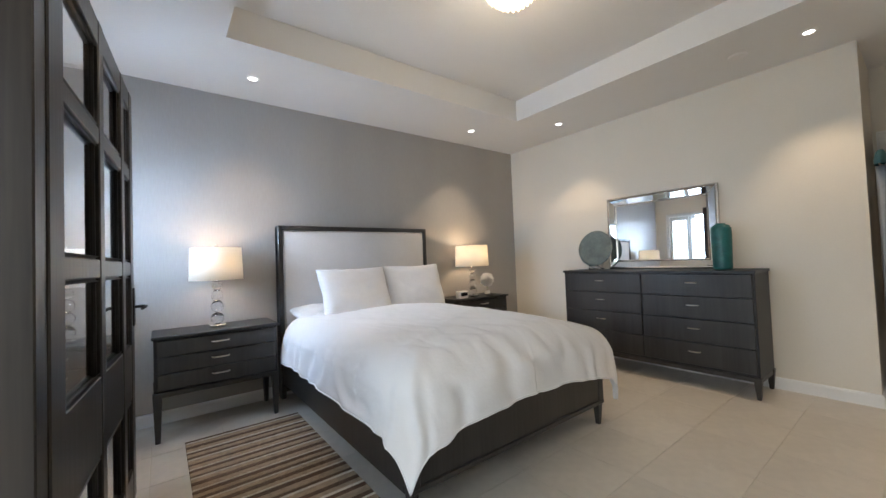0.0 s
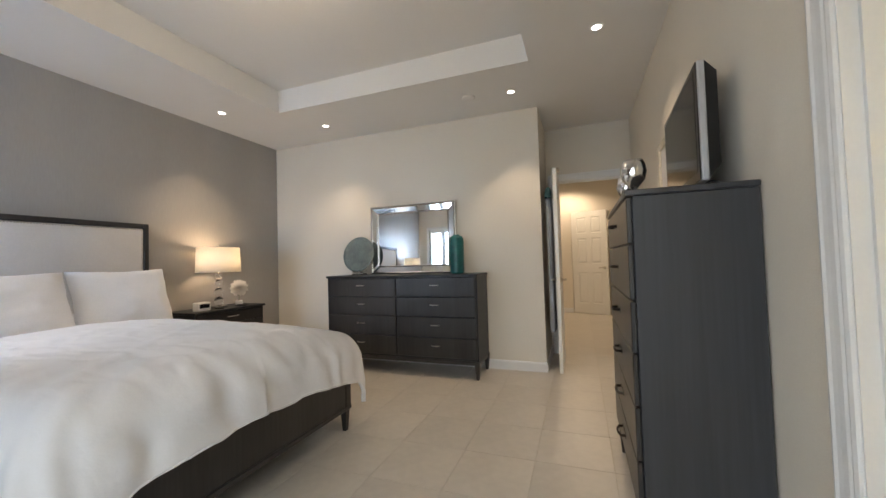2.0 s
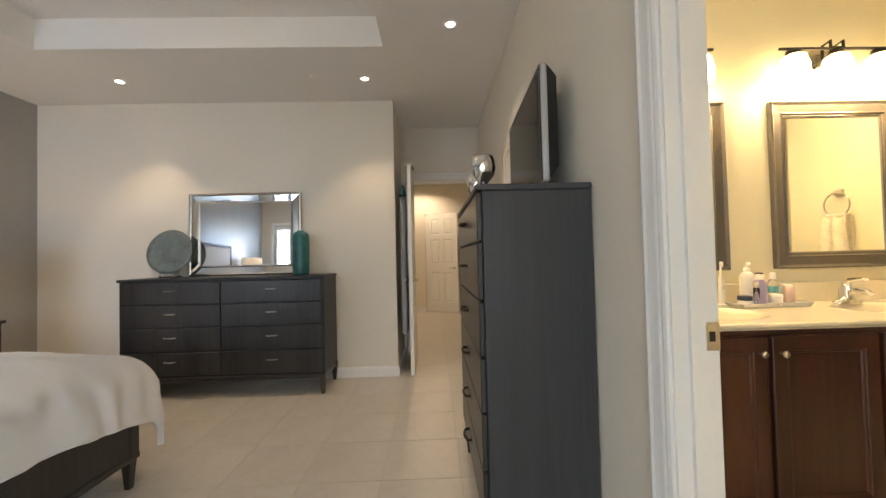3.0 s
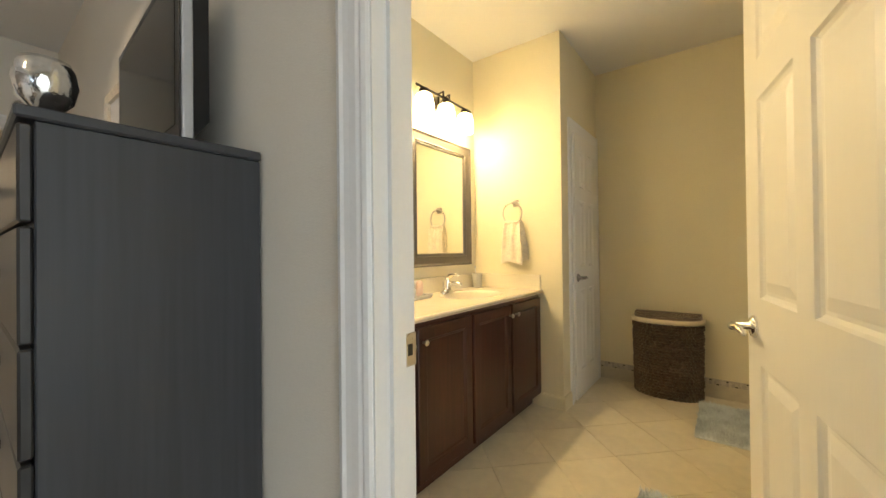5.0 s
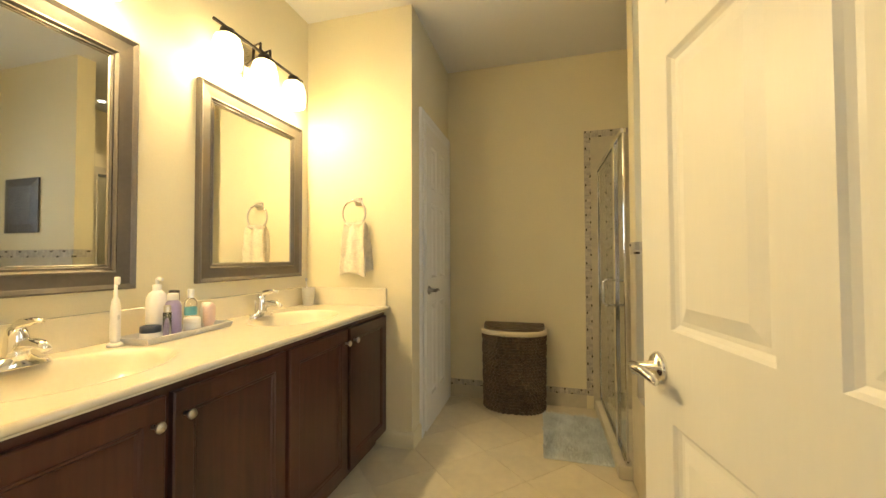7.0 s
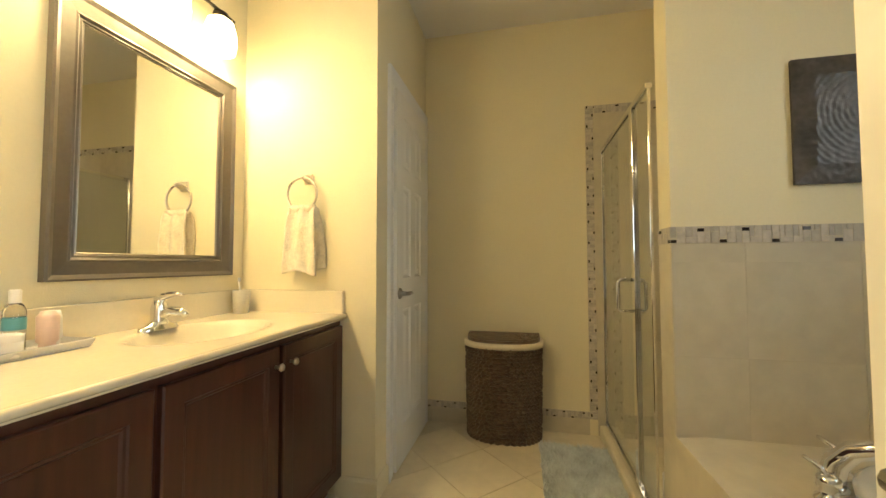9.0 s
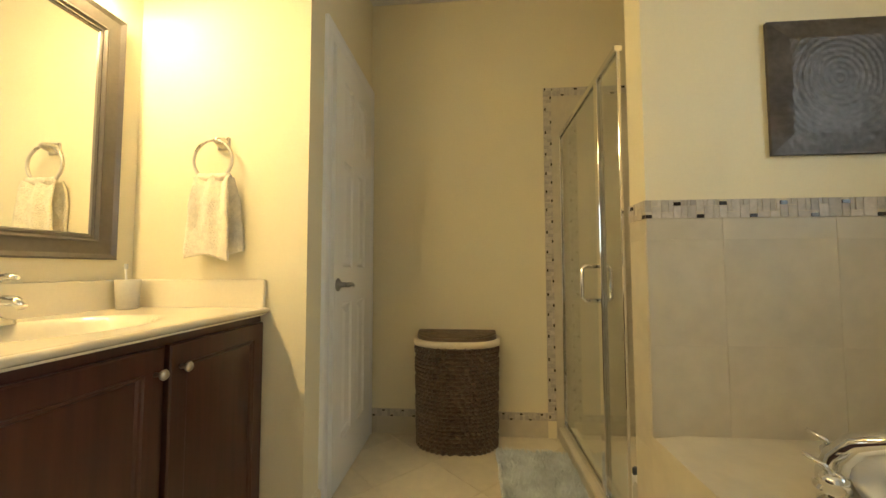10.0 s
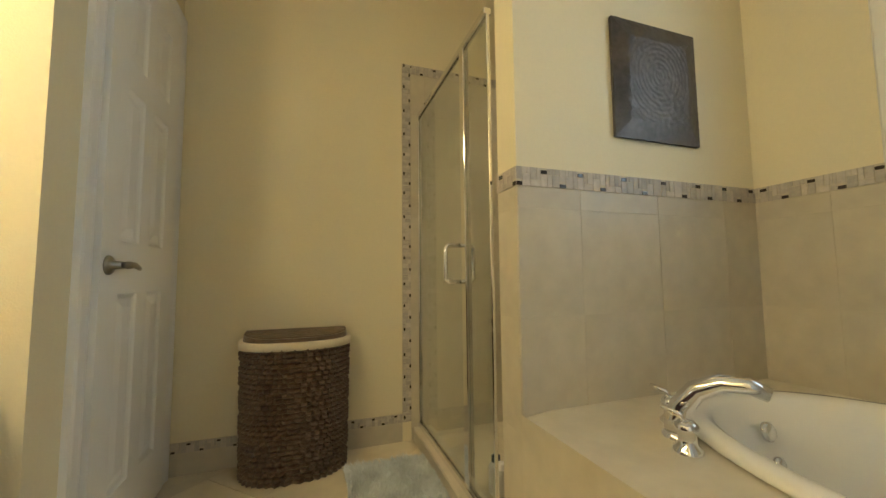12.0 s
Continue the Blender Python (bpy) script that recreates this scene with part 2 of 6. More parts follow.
def arc(centre, r, a0, a1, n, axis="xz"):
    out = []
    for i in range(n + 1):
        a = radians(a0 + (a1 - a0) * i / n)
        u, v = r * math.cos(a), r * math.sin(a)
        out.append({"xz": (centre[0] + u, centre[1], centre[2] + v), "yz": (centre[0], centre[1] + u, centre[2] + v),
                    "xy": (centre[0] + u, centre[1] + v, centre[2])}[axis])
    return out


def taper_leg(x, y, z0, z1, top, bottom, bm=None):
    b = bmesh.new()
    lo = [b.verts.new((x + sx * bottom / 2, y + sy * bottom / 2, z0)) for sx, sy in ((-1, -1), (1, -1), (1, 1), (-1, 1))]
    hi = [b.verts.new((x + sx * top / 2, y + sy * top / 2, z1)) for sx, sy in ((-1, -1), (1, -1), (1, 1), (-1, 1))]
    b.faces.new(lo[::-1])
    b.faces.new(hi)
    for i in range(4):
        b.faces.new((lo[i], lo[(i + 1) % 4], hi[(i + 1) % 4], hi[i]))
    bmesh.ops.bevel(b, geom=b.edges[:], offset=0.003, segments=1, affect="EDGES")
    return join(bm, b)


def moulding(path, profile, bm=None, closed=True):
    """A mitred frame: path in the plane (u, v) as corners, profile as (inward, out) pairs; returned in (u, v, out)."""
    b = bmesh.new()
    n = len(path)
    loops = []
    for inward, out in profile:
        loop = []
        for i in range(n):
            p, a, c = Vector(path[i]), Vector(path[i - 1]), Vector(path[(i + 1) % n])
            d1, d2 = (p - a).normalized(), (c - p).normalized()
            n1, n2 = Vector((-d1.y, d1.x)), Vector((-d2.y, d2.x))
            m = (n1 + n2).normalized()
            q = p + m * (inward / max(0.2, m.dot(n1)))
            loop.append(b.verts.new((q.x, q.y, out)))
        loops.append(loop)
    for a, c in zip(loops, loops[1:]):
        for i in range(n):
            j = (i + 1) % n
            b.faces.new((a[i], a[j], c[j], c[i]))
    bmesh.ops.recalc_face_normals(b, faces=b.faces[:])
    return join(bm, b)


def rect(u0, v0, u1, v1):
    return [(u0, v0), (u1, v0), (u1, v1), (u0, v1)]


def structure(name, bm, mat, label="", smooth=False):
    return tagged(part(name, bm, mat, None, "", smooth), label, "", "", "structure")

# ---- large structure: bedroom, passage, hall, bathroom ----
CEIL, NORTH, EAST, WEST, SOUTH, SOUTH_B = 2.68, 4.80, 4.815, 0.14, 0.476, 0.367
structure("wall_north", box(WEST - 0.12, NORTH, 0, EAST + 0.12, NORTH + 0.12, 3.0), M["grey"], "taupe grey painted accent wall behind the bed")
structure("wall_east", box(EAST, 1.407, 0, EAST + 0.12, NORTH, 3.0), M["cream"], "cream painted wall behind the long dresser")
structure("wall_passage_north", box(EAST + 0.12, 1.407, 0, 5.60, 1.527, 3.0), M["cream"], "cream wall of the short passage")
w = box(5.60, SOUTH_B, 0, 5.72, 0.50, 3.0)
box(5.60, 1.32, 0, 5.72, 1.527, 3.0, bm=w)
box(5.60, 0.50, 2.06, 5.72, 1.32, 3.0, bm=w)
structure("wall_passage_east", w, M["cream"], "cream wall round the open hall doorway")
w = box(WEST - 0.12, SOUTH_B, 0, 1.28, SOUTH, 3.0)
box(2.086, SOUTH_B, 0, 5.60, SOUTH, 3.0, bm=w)
box(1.28, SOUTH_B, 2.06, 2.086, SOUTH, 3.0, bm=w)
structure("wall_south", w, M["cream"], "cream wall with the bathroom doorway")
WY0, WY1, WZ0, WZ1 = 3.80, 4.52, 1.08, 2.06
PY0, PY1, PZ1 = 0.80, 2.34, 2.15
w = box(WEST - 0.12, SOUTH, 0, WEST, PY0, 3.0)
box(WEST - 0.12, PY1, 0, WEST, WY0, 3.0, bm=w)
box(WEST - 0.12, PY0, PZ1, WEST, PY1, 3.0, bm=w)
box(WEST - 0.12, WY1, 0, WEST, NORTH, 3.0, bm=w)
box(WEST - 0.12, WY0, 0, WEST, WY1, WZ0, bm=w)
box(WEST - 0.12, WY0, WZ1, WEST, WY1, 3.0, bm=w)
structure("wall_west", w, M["cream"], "cream wall with a shuttered window and a patio doorway")
structure("door_frame_patio", box(WEST, 2.35, 0, 0.50, 2.455, 2.16, 0.004), M["espresso"], "dark espresso frame post that carries the glazed door")
structure("patio", box(-2.9, -0.5, -0.08, WEST - 0.1, 4.0, -0.02), M["tile"], "pale paved patio outside the doorway")
# hall beyond the passage
w = box(9.06, -0.9, 0, 9.18, 0.47, 3.0)
box(9.06, 1.215, 0, 9.18, 2.4, 3.0, bm=w)
box(9.06, 0.47, 2.052, 9.18, 1.215, 3.0, bm=w)
box(9.162, 0.40, 0, 9.182, 1.28, 2.2, bm=w)
structure("wall_hall_east", w, M["cream"], "cream end wall of the hall")
structure("wall_hall_north", box(5.72, 2.28, 0, 9.06, 2.4, 3.0), M["cream"], "cream hall wall")
structure("wall_hall_south", box(5.72, -0.9, 0, 9.06, -0.78, 3.0), M["cream"], "cream hall wall")
w = box(5.60, -0.9, 0, 5.72, SOUTH_B, 3.0)
box(5.60, 1.527, 0, 5.72, 2.4, 3.0, bm=w)
structure("wall_hall_west", w, M["cream"], "cream hall wall")
# bathroom walls
BE, TOWEL, CLOSET, BS, BW, TUBW = 3.19, -1.635, 2.467, -2.52, 0.205, -1.49
structure("wall_bath_east", box(BE, TOWEL, 0, BE + 0.12, SOUTH_B, 3.0), M["bath"], "pale yellow wall above the double vanity")
structure("wall_bath_towel", box(CLOSET, TOWEL - 0.12, 0, BE + 0.12, TOWEL, 3.0), M["bath"], "pale yellow wall with the towel ring")
w = box(CLOSET, -1.845, 0, CLOSET + 0.1, TOWEL - 0.12, 3.0)
box(CLOSET, BS, 0, CLOSET + 0.1, -2.455, 3.0, bm=w)
box(CLOSET, -2.455, 2.03, CLOSET + 0.1, -1.845, 3.0, bm=w)
structure("wall_bath_closet", w, M["bath"], "pale yellow wall round the white closet door")
structure("wall_bath_south", box(BW - 0.12, BS - 0.12, 0, CLOSET + 0.1, BS, 3.0), M["bath"], "pale yellow far wall of the bathroom")
BWY0, BWY1, BWZ0, BWZ1 = -1.06, -0.10, 1.21, 2.10
w = box(BW - 0.12, BS, 0, BW, BWY0, 3.0)
box(BW - 0.12, BWY1, 0, BW, SOUTH_B, 3.0, bm=w)
box(BW - 0.12, BWY0, 0, BW, BWY1, BWZ0, bm=w)
box(BW - 0.12, BWY0, BWZ1, BW, BWY1, 3.0, bm=w)
structure("wall_bath_west", w, M["bath"], "pale yellow wall with a window over the bathtub")
structure("wall_bath_tub", box(BW, TUBW - 0.12, 0, 1.276, TUBW, 3.0), M["bath"], "pale yellow wall between bathtub and shower")

# ceilings
TX0, TX1, TY0, TY1, TZ = 1.08, 3.88, 1.375, 3.855, 2.905
c = box(WEST, SOUTH, CEIL, TX0, NORTH, CEIL + 0.1)
box(TX1, SOUTH, CEIL, EAST, NORTH, CEIL + 0.1, bm=c)
box(TX0, SOUTH, CEIL, TX1, TY0, CEIL + 0.1, bm=c)
box(TX0, TY1, CEIL, TX1, NORTH, CEIL + 0.1, bm=c)
box(TX0 - 0.03, TY0 - 0.03, TZ, TX1 + 0.03, TY1 + 0.03, TZ + 0.08, bm=c)
box(TX0 - 0.03, TY0 - 0.03, CEIL + 0.1, TX0 - 0.001, TY1 + 0.03, TZ, bm=c)
box(TX1 + 0.001, TY0 - 0.03, CEIL + 0.1, TX1 + 0.03, TY1 + 0.03, TZ, bm=c)
box(TX0, TY0 - 0.03, CEIL + 0.1, TX1, TY0 - 0.001, TZ, bm=c)
box(TX0, TY1 + 0.001, CEIL + 0.1, TX1, TY1 + 0.03, TZ, bm=c)
structure("ceiling", c, M["white"], "white tray ceiling of the bedroom")
c = box(EAST, SOUTH, CEIL, 5.60, 1.407, CEIL + 0.1)
structure("ceiling_passage", c, M["white"], "white passage ceiling")
structure("ceiling_hall", box(5.72, -0.78, CEIL, 9.06, 2.28, CEIL + 0.1), M["white"], "white hall ceiling")
c = box(BW, BS, CEIL, CLOSET, SOUTH_B, CEIL + 0.1)
box(CLOSET, TOWEL, CEIL, BE, SOUTH_B, CEIL + 0.1, bm=c)
structure("ceiling_bath", c, M["white"], "white bathroom ceiling")
structure("roof_slab", box(-0.6, -3.2, 3.0, 9.6, 5.4, 3.1), M["white"], "plain slab closing the building above")

# floors: grout bed, tiles are laid at the end of the file
floor_bed = structure("floor", box(WEST - 0.1, SOUTH, -0.05, 5.62, NORTH + 0.1, -0.004), M["grout"], "beige square-tiled bedroom floor")
floor_hall = structure("floor_hall", box(5.62, -0.88, -0.05, 9.16, 2.38, -0.004), M["grout"], "beige tiled hall floor")
floor_bath = structure("floor_bath", box(BW - 0.1, BS - 0.1, -0.05, BE + 0.1, SOUTH, -0.004), M["grout"], "cream diagonal-tiled bathroom floor")
structure("ground", box(-60, -60, -0.4, 60, 60, -0.3), M["grout"], "plain ground under the building")


def baseboard(name, axis, a0, a1, face, side, paint="trim", label="white painted skirting board"):
    """A white skirting board 95 mm high with an eased top, on the face of a wall."""
    b = bmesh.new()
    prof = [(0, 0), (0.014, 0), (0.014, 0.078), (0.009, 0.092), (0, 0.095)]
    ends = []
    for a in (a0, a1):
        ends.append([b.verts.new((face + side * d, a, z) if axis == "y" else (a, face + side * d, z)) for d, z in prof])
    for i in range(len(prof)):
        j = (i + 1) % len(prof)
        b.faces.new((ends[0][i], ends[0][j], ends[1][j], ends[1][i]))
    b.faces.new(ends[0])
    b.faces.new(ends[1][::-1])
    bmesh.ops.recalc_face_normals(b, faces=b.faces[:])
    structure(name, b, M[paint], label)


baseboard("baseboard_north", "x", WEST, EAST, NORTH, -1)
baseboard("baseboard_east", "y", 1.407, NORTH - 0.014, EAST, -1)
baseboard("baseboard_west", "y", PY1 + 0.12, NORTH - 0.014, WEST, 1)
baseboard("baseboard_south", "x", 2.19, 5.58, SOUTH, 1)
baseboard("baseboard_south_west", "x", WEST + 0.014, 1.2, SOUTH, 1)
baseboard("baseboard_passage", "x", EAST - 0.014, 5.58, 1.407, -1)
baseboard("baseboard_hall", "y", 1.215, 2.2, 9.06, -1)
baseboard("baseboard_towel", "x", CLOSET - 0.014, 2.66, TOWEL, 1, "bath", "skirting board painted pale yellow like the wall")
baseboard("baseboard_closet", "y", -1.775, TOWEL, CLOSET, -1, "bath", "skirting board painted pale yellow like the wall")

# casings: colonial profile (inward, out)
CASING = [(0.0, 0.0), (0.0, 0.018), (0.012, 0.021), (0.020, 0.017), (0.034, 0.015), (0.052, 0.014), (0.060, 0.011), (0.066, 0.012), (0.076, 0.009), (0.080, 0.004), (0.080, 0.0)]


def casing(name, u0, u1, top, place, label="white moulded door casing"):
    """Three-sided casing round an opening u0..u1 wide; place turns (u, z, out) into the world."""
    b = bmesh.new()
    w = 0.08
    loops = []
    for inward, out in CASING:
        loops.append([(u0 - w + inward, 0, out), (u0 - w + inward, top + w - inward, out), (u1 + w - inward, top + w - inward, out), (u1 + w - inward, 0, out)])
    vs = [[b.verts.new(place(*p)) for p in loop] for loop in loops]
    for a, c2 in zip(vs, vs[1:]):
        for i in range(3):
            b.faces.new((a[i], a[i + 1], c2[i + 1], c2[i]))
    bmesh.ops.recalc_face_normals(b, faces=b.faces[:])
    return structure(name, b, M["trim"], label)


def jamb(name, axis, u0, u1, d0, d1, top):
    pieces = [(u0 - 0.02, 0, u0, top), (u1, 0, u1 + 0.02, top), (u0 - 0.02, top, u1 + 0.02, top + 0.02)]
    b = None
    for a, z0, c2, z1 in pieces:
        q = (a, d0, z0, c2, d1, z1) if axis == "x" else (d0, a, z0, d1, c2, z1)
        b = box(*q, bm=b)
    st = structure(name, b, M["trim"], "white painted door jamb with stop")
    mid = (d0 + d1) / 2
    for a, z0, c2, z1 in [(u0, 0, u0 + 0.011, top), (u1 - 0.011, 0, u1, top), (u0 + 0.011, top - 0.011, u1 - 0.011, top)]:
        q = (a, mid - 0.018, z0, c2, mid + 0.018, z1) if axis == "x" else (mid - 0.018, a, z0, mid + 0.018, c2, z1)
        part("door_stop", box(*q), M["trim"], st)
    return st


jamb("jamb_bath", "x", 1.300, 2.066, SOUTH_B - 0.001, SOUTH + 0.001, 2.04)
casing("casing_bath", 1.295, 2.071, 2.045, lambda u, z, o: (u, SOUTH + o, z))
casing("casing_bath_inside", 1.295, 2.071, 2.045, lambda u, z, o: (u, SOUTH_B - o, z))
jamb("jamb_hall", "y", 0.52, 1.30, 5.599, 5.721, 2.04)
casing("casing_hall", 0.515, 1.305, 2.045, lambda u, z, o: (5.60 - o, u, z))
casing("casing_closet", -2.43, -1.85, 2.02, lambda u, z, o: (CLOSET - o, u, z))

# strike plate in the bathroom jamb
sp = thing("strike_plate", (2.066, 0.382, 0.925), "brushed nickel strike plate let into the white jamb", "strike plate")
b = box(-0.003, -0.018, -0.034, 0.0, 0.018, 0.034, 0.001)
part("plate", b, M["nickel"], sp)
# No hole is cut: a thin black sheet gives its inner shade.
part("latch_hole_shade", box(-0.0036, -0.006, -0.012, -0.003, 0.008, 0.012), M["black"], sp, "black patch for the shade in the latch hole")


# ---- doors ----
def panel_door(name, width, height, place, turn, label, knob_side, lever=True, both=True, reach=1.0, metal="nickel", backset=0.065):
    """Six-panel door leaf: local x from the hinge along the width, y through the thickness."""
    t = thing(name, place, label, "door", turn=turn)
    th = 0.035
    st, mid, rb, rt = 0.11, 0.08, 0.20, 0.115
    cols = [(st, (width - mid) / 2), ((width + mid) / 2, width - st)]
    h = height
    rows = [(rb, 0.82), (0.99, 1.50), (1.60, h - rt)]
    b = box(0, 0, 0, st, th, h)
    box(width - st, 0, 0, width, th, h, bm=b)
    box(cols[0][1], 0, 0, cols[1][0], th, h, bm=b)
    edges = [0] + [z for r in rows for z in r] + [h]
    for k in range(0, len(edges), 2):
        for x0, x1 in cols:
            box(x0, 0, edges[k], x1, th, edges[k + 1], bm=b)
    part("leaf_frame", b, M["door"], t)
    for x0, x1 in cols:
        for a, c2 in rows:
            b = bmesh.new()
            for side in (0, 1):
                y = lambda d: d if side == 0 else th - d
                ring = [(0, 0.0), (0.005, 0.006), (0.012, 0.010), (0.020, 0.010), (0.046, 0.002)]
                loops = [[b.verts.new(p) for p in ((x0 + i, y(d), a + i), (x1 - i, y(d), a + i), (x1 - i, y(d), c2 - i), (x0 + i, y(d), c2 - i))] for i, d in ring]
                for p, q in zip(loops, loops[1:]):
                    for k in range(4):
                        b.faces.new((p[k], p[(k + 1) % 4], q[(k + 1) % 4], q[k]))
                b.faces.new(loops[-1])
            bmesh.ops.recalc_face_normals(b, faces=b.faces[:])
            part("panel", b, M["door"], t)
    if lever:
        lx, lz = (width - backset, 0.91)
        for side in ((0, 1) if both else (0,)):
            sgn, y0 = (-1, 0.0) if side == 0 else (1, th)
            prof = lathe([(0, 0.0), (0.030, 0.0), (0.030, 0.004), (0.024, 0.010), (0.013, 0.013), (0.010, 0.045), (0, 0.045)], 24)
            bmesh.ops.transform(prof, matrix=Matrix.Rotation(radians(90 * (1 if side == 0 else -1)), 4, "X"), verts=prof.verts[:])
            bmesh.ops.translate(prof, vec=(lx, y0, lz), verts=prof.verts[:])
            rose = part("rose", prof, M[metal], t, "round metal rose", True)
            yy = y0 + sgn * 0.045
            b = tube([(lx + 0.012, yy, lz), (lx - 0.01, yy + sgn * 0.004, lz), (lx - 0.05 * reach, yy + sgn * 0.002, lz + 0.002), (lx - 0.09 * reach, yy - sgn * 0.004, lz - 0.004), (lx - 0.112 * reach, yy - sgn * 0.006, lz - 0.009)], [0.010, 0.012, 0.009, 0.008, 0.006], 10)
            part("lever", b, M[metal], rose, "", True)
    return t


HX, HY = 1.322, 0.347
panel_door("bathroom_door", 0.775, 2.025, (HX, HY, 0.006), -79.3, "white six-panel bathroom door standing wide open", 0, reach=0.62, metal="chrome")
panel_door("closet_door", 0.57, 2.005, (CLOSET + 0.012, -2.425, 0.006), 90, "white six-panel closet door, closed", 0, metal="satin", backset=0.045)
panel_door("bedroom_door", 0.775, 2.03, (5.555, 1.290, 0.006), 180.6, "white panelled bedroom door folded back against the passage wall", 0)
panel_door("hall_door", 0.715, 2.035, (9.045, 1.203, 0.006), -115, "white six-panel door standing ajar at the end of the hall", 0)


def glazed_door():
    """Dark folding glazed door, standing open along the room's west side."""
    t = thing("glazed_door", (0.505, 2.46, 0.004), "dark espresso wooden glazed door standing open, with small square panes", "door", turn=85.5)
    L, H, th = 1.30, 2.13, 0.05
    cols = [(0.12, 0.545), (0.615, 0.985), (1.055, 1.22)]
    rows = [(0.16, 0.52), (0.80, 1.157), (1.225, 1.655), (1.715, 2.03)]
    xe = [0.0] + [v for c2 in cols for v in c2] + [L]
    for k in range(0, len(xe), 2):
        part("stile", box(xe[k], 0, 0, xe[k + 1], th, H, 0.004), M["espresso"], t)
    ze = [0.0] + [v for r in rows for v in r] + [H]
    for x0, x1 in cols:
        for k in range(0, len(ze), 2):
            part("rail", box(x0, 0.002, ze[k], x1, th - 0.002, ze[k + 1], 0.004), M["espresso"], t)
        for a, c2 in rows:
            pane = part("pane", box(x0 - 0.004, 0.022, a - 0.004, x1 + 0.004, 0.028, c2 + 0.004), M["glass"], t, "clear glass pane")
            pane.visible_shadow = False
            for y0 in (0.004, 0.034):
                b = moulding(rect(x0, a, x1, c2), [(0, 0), (0, 0.012), (0.006, 0.010), (0.012, 0.0)])
                bmesh.ops.transform(b, matrix=Matrix(((1, 0, 0, 0), (0, 0, 1, y0), (0, 1, 0, 0), (0, 0, 0, 1))), verts=b.verts[:])
                part("glazing_bead", b, M["espresso"], t)
    for side, y0, sg in ((0, -0.008, -1), (1, th, 1)):
        plate = part("handle_plate", box(L - 0.055, y0, 0.89, L - 0.02, y0 + 0.008, 1.09, 0.003), M["bronze"], t, "dark bronze handle plate")
        yy = y0 + (0.05 if sg > 0 else -0.042)
        b = tube([(L - 0.038, y0 + 0.004, 0.99), (L - 0.038, yy, 0.99), (L - 0.06, yy + sg * 0.006, 0.99), (L - 0.15, yy, 0.985)], [0.008, 0.009, 0.009, 0.006], 10)
        part("lever", b, M["bronze"], plate, "", True)
    for z in (0.25, 1.75):
        part("hinge", box(L - 0.002, 0.01, z, L + 0.008, 0.04, z + 0.09, 0.002), M["bronze"], t)


glazed_door()


# ---- windows ----
def shutter_window(name, wall_x, y0, y1, z0, z1, panels):
    f = structure(name, moulded_frame(wall_x, y0, y1, z0, z1), M["trim"], "white framed window with plantation shutters")
    pane = part("pane", box(wall_x - 0.085, y0, z0, wall_x - 0.080, y1, z1), M["glass"], f, "clear glass pane")
    pane.visible_shadow = False
    wd = (y1 - y0 - 0.01) / panels
    for k in range(panels):
        a = y0 + 0.005 + k * wd + 0.002
        e = a + wd - 0.004
        b = box(wall_x - 0.03, a, z0 + 0.005, wall_x - 0.004, a + 0.045, z1 - 0.005, 0.003)
        box(wall_x - 0.03, e - 0.045, z0 + 0.005, wall_x - 0.004, e, z1 - 0.005, 0.003, bm=b)
        box(wall_x - 0.03, a + 0.045, z0 + 0.005, wall_x - 0.004, e - 0.045, z0 + 0.085, 0.003, bm=b)
        box(wall_x - 0.03, a + 0.045, z1 - 0.085, wall_x - 0.004, e - 0.045, z1 - 0.005, 0.003, bm=b)
        sh = part("shutter", b, M["trim"], f)
        n = 12
        for i in range(n):
            z = z0 + 0.085 + (i + 0.5) * (z1 - z0 - 0.17) / n
            b = box(-0.036, a + 0.046, -0.0045, 0.036, e - 0.046, 0.0045, 0.003)
            bmesh.ops.transform(b, matrix=Matrix.Translation((wall_x - 0.017, 0, z)) @ Matrix.Rotation(radians(12), 4, "Y"), verts=b.verts[:])
            part("slat", b, M["trim"], sh)
    return f


def moulded_frame(wall_x, y0, y1, z0, z1):
    b = moulding(rect(y0, z0, y1, z1), [(0, -0.115), (0, 0), (-0.004, 0.012), (-0.03, 0.018), (-0.06, 0.014), (-0.07, 0.0)])
    bmesh.ops.transform(b, matrix=Matrix(((0, 0, 1, wall_x), (1, 0, 0, 0), (0, 1, 0, 0), (0, 0, 0, 1))), verts=b.verts[:])
    box(wall_x - 0.1, y0 + 0.001, z0 + 0.001, wall_x - 0.06, y0 + 0.035, z1 - 0.001, bm=b)
    box(wall_x - 0.1, y1 - 0.035, z0 + 0.001, wall_x - 0.06, y1 - 0.001, z1 - 0.001, bm=b)
    box(wall_x - 0.1, y0 + 0.035, z0 + 0.001, wall_x - 0.06, y1 - 0.035, z0 + 0.036, bm=b)
    box(wall_x - 0.1, y0 + 0.035, z1 - 0.036, wall_x - 0.06, y1 - 0.035, z1 - 0.001, bm=b)
    return b


shutter_window("window_1", WEST, WY0, WY1, WZ0, WZ1, 2)
f = structure("window_2", moulded_frame(BW, BWY0, BWY1, BWZ0, BWZ1), M["trim"], "white framed bathroom window over the tub")
pane = part("pane", box(BW - 0.085, BWY0, BWZ0, BW - 0.080, BWY1, BWZ1), M["glass"], f, "clear glass pane")
pane.visible_shadow = False
bd = structure("backdrop", box(-3.0, -6, -0.3, -2.98, 9, 4.5), M["outside"], "bright daylight beyond the windows")
